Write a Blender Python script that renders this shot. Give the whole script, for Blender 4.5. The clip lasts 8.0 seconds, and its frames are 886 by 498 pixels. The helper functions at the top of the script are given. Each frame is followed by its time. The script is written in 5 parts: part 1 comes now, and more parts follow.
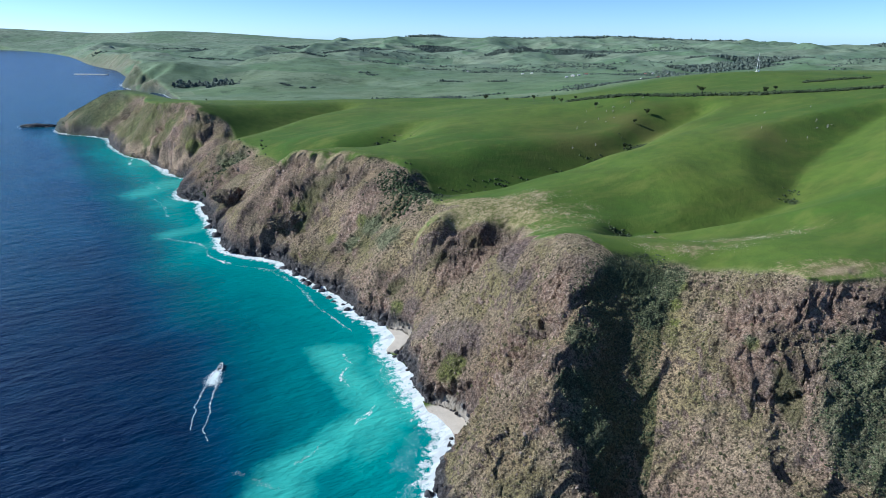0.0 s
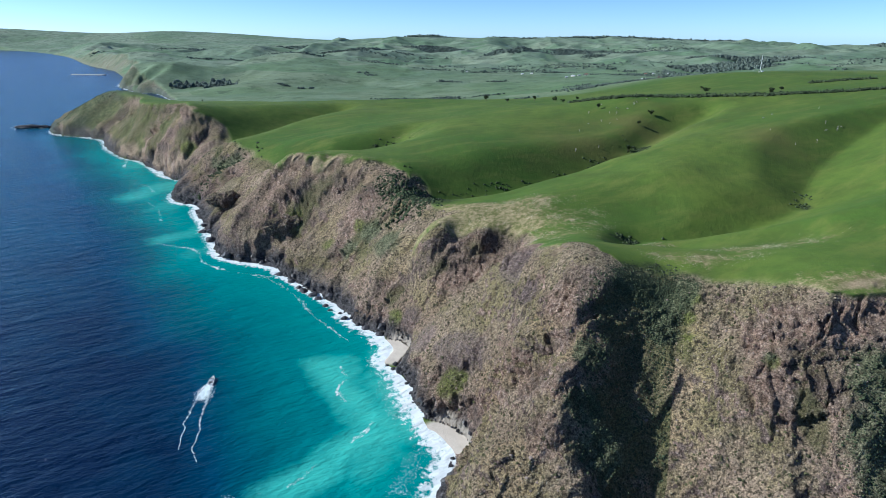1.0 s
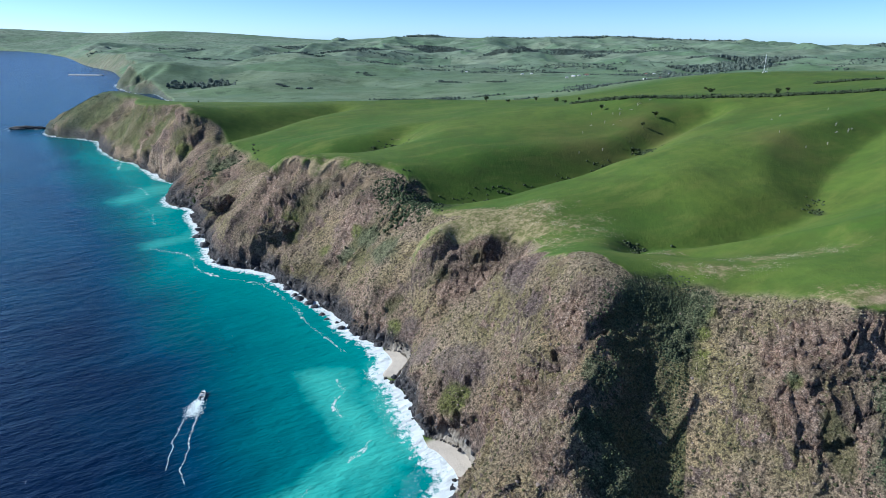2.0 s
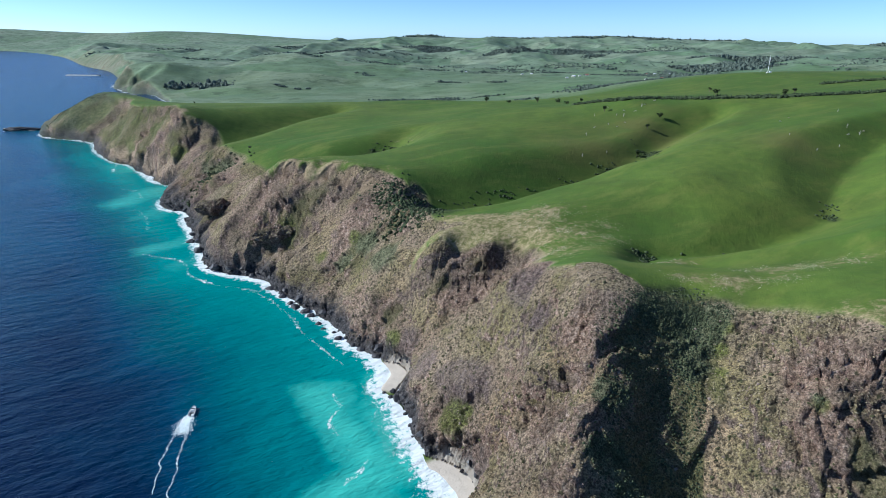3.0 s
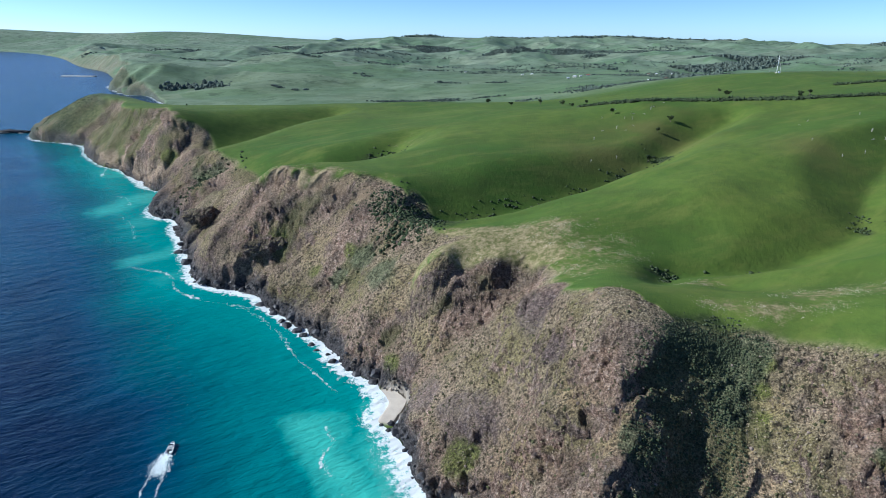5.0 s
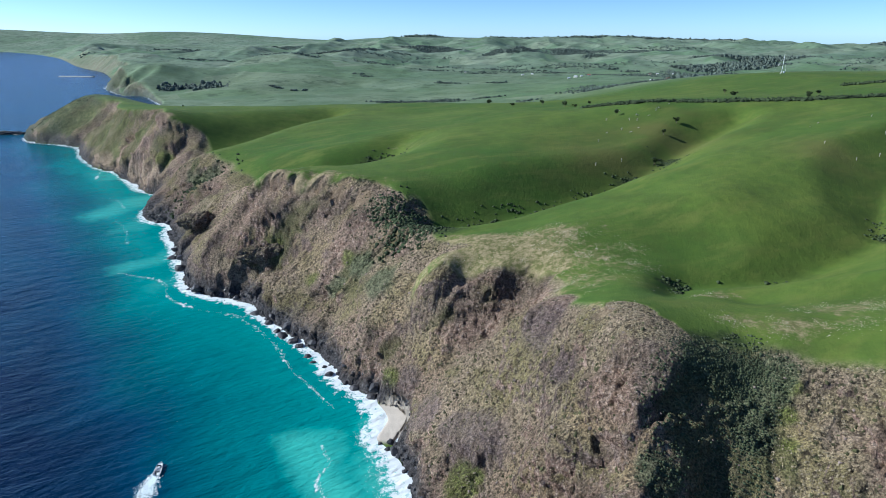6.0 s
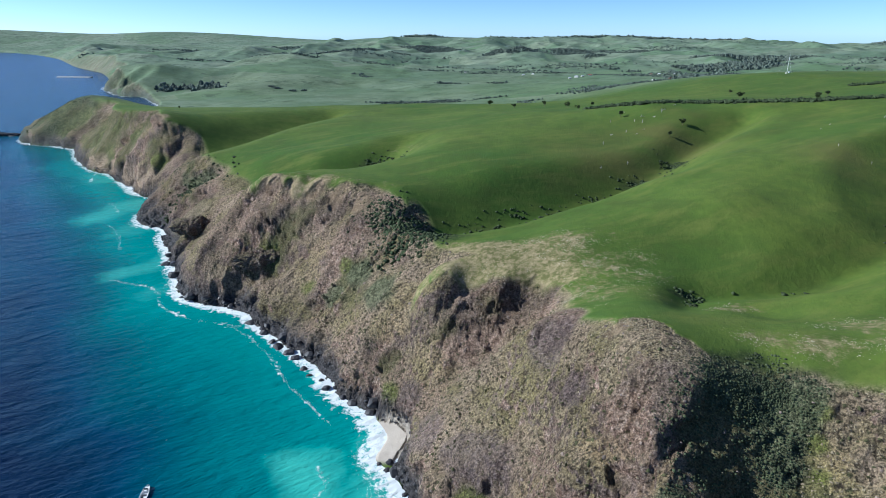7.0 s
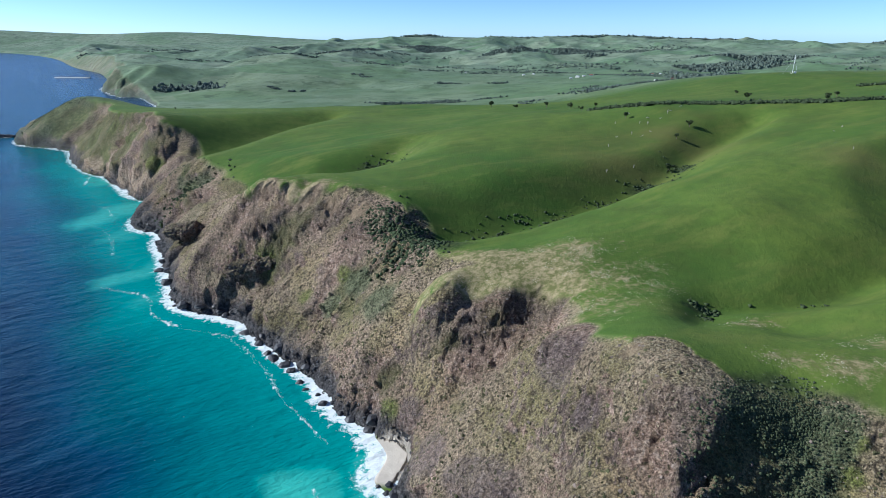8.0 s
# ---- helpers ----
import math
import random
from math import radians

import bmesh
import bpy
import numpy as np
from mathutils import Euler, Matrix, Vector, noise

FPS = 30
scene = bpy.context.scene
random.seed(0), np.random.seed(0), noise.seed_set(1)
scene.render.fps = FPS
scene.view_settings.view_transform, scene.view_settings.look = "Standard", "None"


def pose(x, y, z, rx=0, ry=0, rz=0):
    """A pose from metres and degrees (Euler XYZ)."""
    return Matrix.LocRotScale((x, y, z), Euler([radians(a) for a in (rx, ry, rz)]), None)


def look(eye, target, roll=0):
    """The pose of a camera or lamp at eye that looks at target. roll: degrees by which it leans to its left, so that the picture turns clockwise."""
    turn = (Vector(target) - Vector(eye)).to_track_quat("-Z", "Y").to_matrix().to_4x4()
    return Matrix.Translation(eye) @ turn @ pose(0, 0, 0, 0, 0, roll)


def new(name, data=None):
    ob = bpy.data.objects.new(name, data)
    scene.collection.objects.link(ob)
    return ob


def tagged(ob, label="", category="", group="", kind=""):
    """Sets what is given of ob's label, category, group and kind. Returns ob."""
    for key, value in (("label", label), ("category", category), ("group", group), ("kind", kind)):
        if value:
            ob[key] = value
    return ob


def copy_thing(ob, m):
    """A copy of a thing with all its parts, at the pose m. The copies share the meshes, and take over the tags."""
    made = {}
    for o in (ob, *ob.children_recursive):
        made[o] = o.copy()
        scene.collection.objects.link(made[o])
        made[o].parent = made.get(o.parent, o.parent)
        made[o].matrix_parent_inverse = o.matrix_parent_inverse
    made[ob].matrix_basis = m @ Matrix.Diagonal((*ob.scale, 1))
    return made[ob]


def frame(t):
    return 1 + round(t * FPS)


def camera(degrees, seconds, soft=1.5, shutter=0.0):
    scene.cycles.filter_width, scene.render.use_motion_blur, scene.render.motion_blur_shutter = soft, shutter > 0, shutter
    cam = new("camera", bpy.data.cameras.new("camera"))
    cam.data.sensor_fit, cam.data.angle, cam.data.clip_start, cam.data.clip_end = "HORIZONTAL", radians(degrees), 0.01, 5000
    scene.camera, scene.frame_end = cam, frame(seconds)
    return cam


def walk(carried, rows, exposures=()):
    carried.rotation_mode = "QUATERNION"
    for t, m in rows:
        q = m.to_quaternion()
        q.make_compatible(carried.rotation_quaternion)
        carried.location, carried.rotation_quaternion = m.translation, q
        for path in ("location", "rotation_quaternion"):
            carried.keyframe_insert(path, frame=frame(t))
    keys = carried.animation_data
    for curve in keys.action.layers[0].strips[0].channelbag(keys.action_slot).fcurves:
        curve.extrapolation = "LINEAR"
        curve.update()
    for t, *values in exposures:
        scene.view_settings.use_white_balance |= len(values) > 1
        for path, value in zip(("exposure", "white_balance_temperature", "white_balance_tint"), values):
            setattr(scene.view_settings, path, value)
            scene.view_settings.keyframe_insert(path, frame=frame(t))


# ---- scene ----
cam = camera(73.0, 8.0, soft=0.8)
# seconds, eye, then yaw, tilt and lean in degrees
ROWS = [
    (0, -0.04, 0.00, 118.29, 0.262, -19.733, -0.150),
    (0.5, -0.29, 4.69, 118.20, 0.217, -19.730, -0.147),
    (1, -0.55, 9.37, 118.12, 0.174, -19.727, -0.143),
    (1.5, -0.80, 14.05, 118.04, 0.133, -19.725, -0.137),
    (3, -1.58, 28.08, 117.81, 0.027, -19.722, -0.107),
    (3.5, -1.84, 32.76, 117.74, -0.004, -19.721, -0.093),
    (4, -2.10, 37.43, 117.67, -0.032, -19.721, -0.077),
    (4.5, -2.37, 42.11, 117.61, -0.057, -19.722, -0.059),
    (6, -3.17, 56.13, 117.43, -0.118, -19.725, 0.007),
    (6.5, -3.44, 60.80, 117.38, -0.134, -19.727, 0.032),
    (7, -3.71, 65.47, 117.33, -0.146, -19.730, 0.060),
    (7.5, -3.99, 70.14, 117.28, -0.157, -19.733, 0.089),
    (8, -4.26, 74.81, 117.24, -0.164, -19.736, 0.121),
]
EXPOSURES = [(0.0, 0.55, 5480, 5), (8.0, 0.55, 5480, 5)]
walk(cam, [(t, pose(x, y, z, 90 + tilt, lean, yaw)) for t, x, y, z, yaw, tilt, lean in ROWS], EXPOSURES)

# ---- sky, sun, exposure ----
SUN_TO = Vector((-0.99, 0.13, 0.0)).normalized()
SUN_ELEVATION = radians(31.0)
world = bpy.data.worlds.new("sky")
scene.world = world
world.use_nodes = True
wn = world.node_tree
sky = wn.nodes.new("ShaderNodeTexSky")
sky.sky_type = "NISHITA"
sky.sun_disc = False
sky.sun_elevation = SUN_ELEVATION
sky.sun_rotation = math.atan2(SUN_TO.x, SUN_TO.y)
sky.altitude, sky.air_density, sky.dust_density, sky.ozone_density = 0, 0.44, 0.15, 4.0
wn.links.new(sky.outputs[0], wn.nodes["Background"].inputs[0])
wn.nodes["Background"].inputs[1].default_value = 0.105
sun_data = bpy.data.lights.new("sun", "SUN")
sun_data.energy, sun_data.angle, sun_data.color = 4.6, radians(0.53), (1.0, 0.95, 0.86)
sun = new("sun", sun_data)
sun_way = Vector((SUN_TO.x * math.cos(SUN_ELEVATION), SUN_TO.y * math.cos(SUN_ELEVATION), math.sin(SUN_ELEVATION)))
sun.matrix_world = look(sun_way * 900, (0, 0, 0))


# ---- noise and splines on arrays ----
def hashed(ix, iy, iz, seed):
    h = (ix.astype(np.int64) * 374761393 + iy.astype(np.int64) * 668265263 + iz.astype(np.int64) * 2147483647 + seed * 1274126177) & 0xFFFFFFFF
    h = ((h ^ (h >> 13)) * 1274126177) & 0xFFFFFFFF
    return ((h ^ (h >> 16)) & 0xFFFF).astype(np.float32) / 32767.5 - 1.0


def noise3(x, y, z, seed=0):
    """Smooth value noise, about -1 to 1."""
    fx, fy, fz = np.floor(x), np.floor(y), np.floor(z)
    u, v, w = x - fx, y - fy, z - fz
    u, v, w = (a * a * a * (a * (a * 6 - 15) + 10) for a in (u, v, w))
    out = 0
    for dx in (0, 1):
        for dy in (0, 1):
            for dz in (0, 1):
                k = (u if dx else 1 - u) * (v if dy else 1 - v) * (w if dz else 1 - w)
                out = out + k * hashed(fx + dx, fy + dy, fz + dz, seed)
    return out


def fbm(x, y, z, size, octaves=3, seed=0, ridged=False):
    out, amp, total = 0, 1.0, 0
    for i in range(octaves):
        n = noise3(x / size + 17.3 * i, y / size - 5.1 * i, z / size + 3.7 * i, seed + i)
        out = out + amp * ((1 - 2 * np.abs(n)) if ridged else n)
        total, amp, size = total + amp, amp * 0.5, size * 0.47
    return out / total


def smooth(a, b, x):
    t = np.clip((x - a) / (b - a), 0, 1)
    return t * t * (3 - 2 * t)


def flowing(points, step=10):
    """A smooth curve through the points, step pieces between each two."""
    p = np.array(points, float)
    p = np.vstack([2 * p[0] - p[1], p, 2 * p[-1] - p[-2]])
    out = []
    for i in range(1, len(p) - 2):
        a, b, c, d = p[i - 1:i + 3]
        for k in range(step):
            t = k / step
            out.append(0.5 * (2 * b + (c - a) * t + (2 * a - 5 * b + 4 * c - d) * t * t + (3 * b - a - 3 * c + d) * t ** 3))
    out.append(p[-2])
    return np.array(out)


def to_line(x, y, line):
    """Distance to a line of points, and how far along it (0 to 1) the nearest point lies."""
    best, along = np.full(x.shape, 1e12), np.zeros(x.shape)
    n = len(line) - 1
    for i in range(n):
        (ax, ay), (bx, by) = line[i][:2], line[i + 1][:2]
        ux, uy = bx - ax, by - ay
        t = np.clip(((x - ax) * ux + (y - ay) * uy) / (ux * ux + uy * uy + 1e-9), 0, 1)
        q = (x - ax - t * ux) ** 2 + (y - ay - t * uy) ** 2
        m = q < best
        best[m], along[m] = q[m], ((i + t) / n)[m]
    return np.sqrt(best), along


# ---- the lie of the land ----
# shoreline, from behind the start to the far end of the bay
SHORE_NEAR = [(900, -1500), (420, -600), (250, -200), (178, -20), (130, 50), (92, 80), (56, 95), (28, 103), (8, 112), (-1, 124), (-2, 136), (0, 149),
              (2, 156), (-3.5, 167.5), (-9, 183), (-16, 202), (-22, 211), (-22, 222), (-29, 235), (-42, 246), (-51, 262), (-66, 278), (-83, 296), (-91, 308)]
SHORE_MID = [(-102, 313), (-126, 324), (-140, 350), (-150, 368), (-172, 408), (-182, 430), (-202, 442), (-211, 462), (-219, 503), (-247, 525), (-292, 582),
             (-328, 611), (-371, 663), (-402, 712), (-440, 735), (-482, 754), (-512, 800), (-492, 860), (-462, 940), (-480, 1090), (-545, 1210)]
SHORE_FAR = [(-600, 1292), (-650, 1312), (-705, 1375), (-798, 1516), (-835, 1640), (-960, 1850), (-1120, 2110), (-1421, 2491), (-2064, 3416), (-2784, 4238),
             (-3298, 4641), (-5200, 5700)]
SHORE = flowing(SHORE_NEAR + SHORE_MID + SHORE_FAR, 7)
BEACHES = [(1.0, 162.0, 10.0, 11.0), (-19.0, 219.0, 9.0, 10.0)]  # place, width, reach along the shore

# heights of the grassy uplands, landform by landform
UPLANDS = {
    "near bluff": [(92, 143, 58), (100, 167, 58.6), (125, 150, 62), (150, 110, 64), (200, 60, 66), (180, 160, 68), (73, 177, 53), (112, 199, 53.5), (88, 190, 52)],
    "buttress": [(33, 190, 54), (37, 168, 52.5), (47, 167, 53.5), (48, 205, 52), (30, 225, 46), (60, 190, 52.5)],
    "knoll": [(92, 218, 48.5), (108, 214, 54.5), (122, 211, 60.5), (131, 209, 64), (158, 212, 69), (185, 216, 73)],
    "long spur": [(-7, 266, 44), (9, 279, 45), (27, 290, 46.5), (48, 300, 49.6), (71, 312, 52), (87, 330, 54.5), (127, 365, 59.5), (155, 390, 64), (189, 414, 70.7), (222, 432, 75.5)],
    "spur flank": [(0, 262, 45.5), (47, 265, 51.5), (101, 276, 59.4), (132, 269, 56.5), (157, 300, 65), (120, 330, 64), (181, 335, 72), (94, 244, 46.5), (58, 233, 47.8), (60, 250, 48.5)],
    "right shoulder": [(168, 262, 60), (186, 276, 66), (206, 292, 70.5), (236, 316, 77), (290, 345, 83), (350, 400, 89)],
    "middle hill": [(-27, 348, 54), (-36, 311, 50.6), (-86, 347, 50.5), (-71, 360, 52.6), (-48, 375, 53), (-33, 387, 54.5), (21, 360, 57), (55, 349, 54), (-26, 430, 56), (-12, 500, 56), (16, 580, 55), (115, 384, 55), (137, 393, 60), (60, 420, 61)],
    "second spur": [(-166, 450, 39), (-144, 490, 44), (-116, 520, 48), (-82, 560, 51), (-35, 600, 50)],
    "back ridge": [(-235, 546, 53), (-238, 600, 54), (-190, 650, 51), (-114, 700, 48), (-17, 720, 48), (41, 650, 53), (102, 560, 61), (-308, 680, 48), (-361, 740, 46), (-422, 800, 49), (-436, 790, 46), (-449, 772, 36), (-468, 775, 28)],
    "hedge slope": [(144, 438, 66.5), (134, 477, 73), (117, 468, 68), (104, 520, 64.5), (70, 520, 63), (165, 479, 73.5), (200, 467, 75.5), (246, 445, 79), (290, 440, 82), (262, 520, 75), (320, 545, 79)],
    "mast hill": [(326, 690, 79.5), (386, 680, 80), (430, 650, 80), (219, 790, 55), (324, 900, 62), (520, 640, 84)],
    "far valley": [(-180, 900, 13), (-5, 936, 14), (32, 1051, 16), (-340, 850, 18), (60, 850, 22), (-60, 800, 32), (-328, 1295, 13), (-387, 1300, 19), (-351, 1500, 30), (280, 1370, 33), (285, 1500, 26), (700, 1200, 40)],
    "second headland": [(-637, 1440, 51), (-712, 1450, 48), (-765, 1505, 40), (-590, 1440, 36), (-540, 1430, 22), (-500, 1400, 15), (-540, 1290, 8)],
    "third headland": [(-1040, 2190, 46), (-960, 2120, 34), (-1330, 2560, 46), (-1480, 2780, 42)],
    "green hill": [(-602, 1700, 24), (-471, 1800, 50), (-374, 1800, 43), (-231, 1700, 33), (-130, 1600, 24)],
    "far hills": [(60, 1300, 20), (248, 1300, 31), (-202, 2500, 36), (23, 2600, 44), (314, 2500, 37), (694, 2500, 48), (949, 2300, 45), (1205, 2200, 40), (-1241, 3000, 29), (-916, 3000, 37)],
    "far plain": [(-900, 2000, 14), (-953, 2438, 10), (-1500, 3000, 30), (-1867, 3339, 50), (-262, 3300, 30), (468, 3000, 34), (708, 3000, 40), (0, 2200, 18), (1260, 3300, 55), (1600, 1800, 60), (1500, 800, 90)],
    "skyline": [(-160, 4600, 102), (454, 4600, 86), (1149, 4600, 90), (1605, 4500, 77), (2003, 4400, 60), (2342, 4300, 48), (2916, 4200, 42), (-447, 4600, 93), (3600, 4000, 38)],
    "last range": [(-3615, 5150, 139), (-3161, 5150, 114), (-2703, 5150, 107), (-2377, 5150, 127), (-1784, 5150, 109), (-1327, 5150, 84), (-915, 5150, 68), (-2600, 4750, 46), (-1900, 4700, 48), (-1200, 4500, 46), (-3300, 4850, 50)],
    "beyond": [(0, 5900, 70), (2000, 5800, 50), (4500, 5200, 40), (-3000, 6100, 80)],
}
U = np.array([p for part_ in UPLANDS.values() for p in part_], float)


def bend(r2):
    return r2 * np.log(r2 + 1e-4)


def make_uplands():
    q = U[:, :2] / 100.0
    n = len(q)
    r2 = ((q[:, None] - q[None]) ** 2).sum(-1)
    a = np.zeros((n + 3, n + 3))
    a[:n, :n] = bend(r2) + np.eye(n) * 0.0015
    a[:n, n], a[:n, n + 1:] = 1, q
    a[n, :n], a[n + 1:, :n] = 1, q.T
    return np.linalg.solve(a, np.concatenate([U[:, 2], np.zeros(3)]))


UPLAND_WEIGHTS = make_uplands()


def uplands(x, y):
    out = UPLAND_WEIGHTS[-3] + UPLAND_WEIGHTS[-2] * x / 100 + UPLAND_WEIGHTS[-1] * y / 100
    for (px, py, _), w in zip(U, UPLAND_WEIGHTS):
        out = out + w * bend(((x - px) ** 2 + (y - py) ** 2) / 1e4)
    return out


# heights on the cliff faces: spurs, gullies and crags
CLIFFS_NEAR = [(29, 145, 36), (14, 164, 21), (10, 168, 9), (20, 162, 32), (21, 133, 25), (31, 132, 28), (8, 128, 17), (24, 121, 17), (41, 142, 38), (37, 161, 51.5), (37, 169, 51.5), (33, 190, 54),
               (69, 123, 25), (82, 119, 29), (91, 112, 33), (71, 134, 35), (98, 129, 45), (63, 144, 38), (79, 138, 46), (90, 125, 39), (68, 157, 46), (110, 118, 47), (20, 204, 42), (8, 211, 28)]
CLIFFS_FAR = [(0, 192, 15), (-6.5, 208, 16), (-24, 244, 12), (-17, 251, 20), (2, 231, 28), (-8, 248, 34), (9, 243, 37), (24, 234, 37), (-61, 302, 23), (-90, 334, 31), (-106, 322, 14),
              (-40, 281, 20), (-128, 337, 13), (-120, 382, 32), (-150, 384, 14), (-165, 416, 12), (-222, 489, 12), (-167, 442, 26), (-196, 505, 30)]
FOOT = 5.5  # height of the sheer rock foot
K = np.array(CLIFFS_NEAR + CLIFFS_FAR, float)
K_DIST = to_line(K[:, 0], K[:, 1], SHORE)[0]
# place and steepness; the farther shore is steep, then falls off towards the low bay
FARTHER = [(-235, 535, 1.7), (-275, 570, 1.5), (-330, 630, 1.3), (-392, 712, 1.15), (-443, 745, 0.95), (-485, 775, 0.85), (-640, 1320, 0.8), (-720, 1420, 1.3), (-600, 1290, 0.8), (-790, 1530, 1.3), (-1000, 1900, 0.45), (-1080, 2120, 1.0), (-1350, 2480, 0.8), (-2000, 3300, 0.4)]
STEEP = np.vstack([np.column_stack([K[:, :2], np.clip((K[:, 2] - FOOT) / (K_DIST + 1.0) ** 0.95, 0.3, 1.7)]), FARTHER])
# stretches where a crag stands below the rim: place, two radii, amount
RIM_CRAGS = [(-85, 342, 16, 12, 1.0), (-60, 325, 18, 14, 1.0), (-36, 308, 12, 10, 0.8), (18, 238, 22, 12, 0.2), (36, 228, 8, 8, 0.9), (92, 137, 16, 9, 0.9), (112, 132, 14, 10, 1.0), (-235, 535, 26, 22, 0.7), (-130, 395, 16, 14, 0.6), (-190, 470, 14, 14, 0.5), (-300, 625, 30, 22, 0.6)]
# gullies and sea caves cut into the slope: bed line, steepness of the walls
GULLIES_NEAR = [
    ([(112, 132, 50), (108, 124, 43.5), (101, 112, 32), (92, 96, 14)], 0.9, 5.0),
    ([(65, 176, 51.5), (63, 168, 48.5), (61, 162, 43), (59.5, 155, 36.5), (58.5, 148, 30), (57, 140, 23.5), (54, 128, 14), (48, 112, 2)], 1.08, 5.0),
    ([(34, 230, 46), (22, 229, 36), (6, 226, 24), (-8, 222, 13), (-20, 220, 3)], 1.1, 2.5),
    ([(-105, 308, -4), (-98, 314, -2), (-90, 316, 2), (-82, 315, 8), (-74, 312, 16)], 1.6, 1.6),
    ([(-158, 361, -4), (-150, 367, -1), (-142, 369, 5), (-134, 369, 11), (-126, 368, 17)], 1.7, 1.6),
    ([(-152, 402, 16), (-139, 395, 25), (-132, 391, 32)], 2.0, 1.5),
]
GULLIES_FAR = [
    ([(-202, 452, 2), (-182, 446, 13), (-166, 443, 23), (-150, 438, 31)], 0.95, 2.5),
    ([(-50, 266, 2), (-40, 277, 16), (-30, 287, 32), (-20, 293, 36)], 1.0, 2.5),
    ([(86, 142, 51), (82, 130, 36), (80, 112, 18)], 1.2, 2.5),
    ([(-676, 1345, 2), (-656, 1385, 20), (-640, 1425, 42)], 0.7, 8.0),
    ([(-735, 1412, 2), (-720, 1445, 25), (-706, 1470, 44)], 0.7, 8.0),
    ([(-404, 706, 0), (-396, 722, 12), (-385, 740, 27)], 0.95, 3.0),
]
GULLIES = GULLIES_NEAR + GULLIES_FAR
# grassy valleys: bed line, steepness of the sides, roundness
VALLEYS_NEAR = [
    ([(72, 196, 52), (69, 186, 52), (65, 176, 50.5), (62.5, 167, 48.5)], 0.3, 4),
    ([(-38, 286, 36.5), (-15, 297, 36.5), (10, 308, 36.5), (38, 323, 37), (70, 344, 39), (100, 367, 42.5), (120, 386, 46.5), (136, 402, 49.5), (158, 422, 55), (180, 436, 62.5)], 0.66, 4),
    ([(62, 214, 48.2), (66, 220, 46), (71, 226, 43.4), (77, 230, 42), (92, 232, 41.3), (110, 236, 41.6), (125, 242, 43.5), (139, 248, 45.5), (152, 256, 48.5)], 0.57, 2.5),
]
VALLEYS_FAR = [
    ([(152, 256, 48), (164, 275, 51), (182, 297, 56), (206, 319, 61.5), (234, 342, 68), (262, 362, 75)], 0.47, 2.2),
    ([(-165, 428, 22), (-120, 408, 27), (-82, 400, 32), (-48, 416, 38), (-30, 445, 48)], 0.62, 7),
    ([(-205, 484, 22), (-186, 500, 26), (-170, 526, 30), (-146, 565, 35), (-105, 620, 42)], 0.55, 8),
]
VALLEYS = VALLEYS_NEAR + VALLEYS_FAR

# rises and dips of the slopes: place, radius, height
MENDS_NEAR = [(87, 124, 15, 2.4), (84, 132, 15, 0.3), (65, 140, 14, 1.9), (33, 146, 14, 3.4), (101, 147, 16, 1.6), (62, 153, 15, 2.9), (38, 159, 15, -1.4), (44, 164, 15, -0.8), (62, 164, 15, -0.3), (72, 165, 16, -1.4), (12, 167, 15, 8.0), (68, 171, 16, -0.4), (61, 172, 16, -0.4), (45, 173, 15, 2.1), (79, 174, 16, 0.4), (60, 178, 16, 0.8), (72, 181, 16, 2.3), (2, 182, 16, -2.5)]
MENDS_MIDDLE = [(34, 183, 16, 3.1), (106, 183, 17, 1.7), (24, 185, 16, -2.2), (-4, 192, 16, 3.3), (4, 195, 16, 3.3), (21, 204, 17, -2.7), (60, 207, 8, -1.4), (82, 208, 9, -1.7), (66, 217, 9, -2.1), (71, 230, 18, -0.7), (24, 236, 18, -2.5), (10, 272, 12, 1.2), (30, 294, 13, -1.2), (88, 324, 15, 2.2), (152, 393, 18, 2.5), (-23, 252, 19, 2.3), (14, 252, 19, 1.5), (-8, 252, 19, 5.6), (25, 253, 19, -0.5), (-39, 268, 20, 3.0), (-11, 275, 20, 1.1), (0, 276, 20, -2.9)]
MENDS_FAR = [(-54, 282, 20, -2.4), (-43, 292, 21, 2.6), (-28, 294, 21, 4.3), (-20, 294, 21, 2.5), (-5, 301, 21, -1.6), (-73, 312, 22, -5.2), (-38, 316, 22, 3.0), (-66, 325, 22, 5.2), (-92, 334, 23, 5.0), (-86, 340, 23, 5.4), (-79, 346, 10, -2.8), (-99, 352, 24, -3.8), (-125, 369, 25, 1.4), (118, 391, 26, 0.8), (97, 391, 26, 1.4), (-177, 472, 30, 1.5), (-199, 483, 31, 0.3), (-225, 541, 34, 5.0), (-271, 564, 36, 7.4)]


def steepness(x, y):
    top, low = np.zeros(x.shape), np.zeros(x.shape)
    for px, py, k in STEEP:
        w = 1 / (((x - px) ** 2 + (y - py) ** 2) + 20.0) ** 1.9
        top, low = top + w * k, low + w
    return top / low


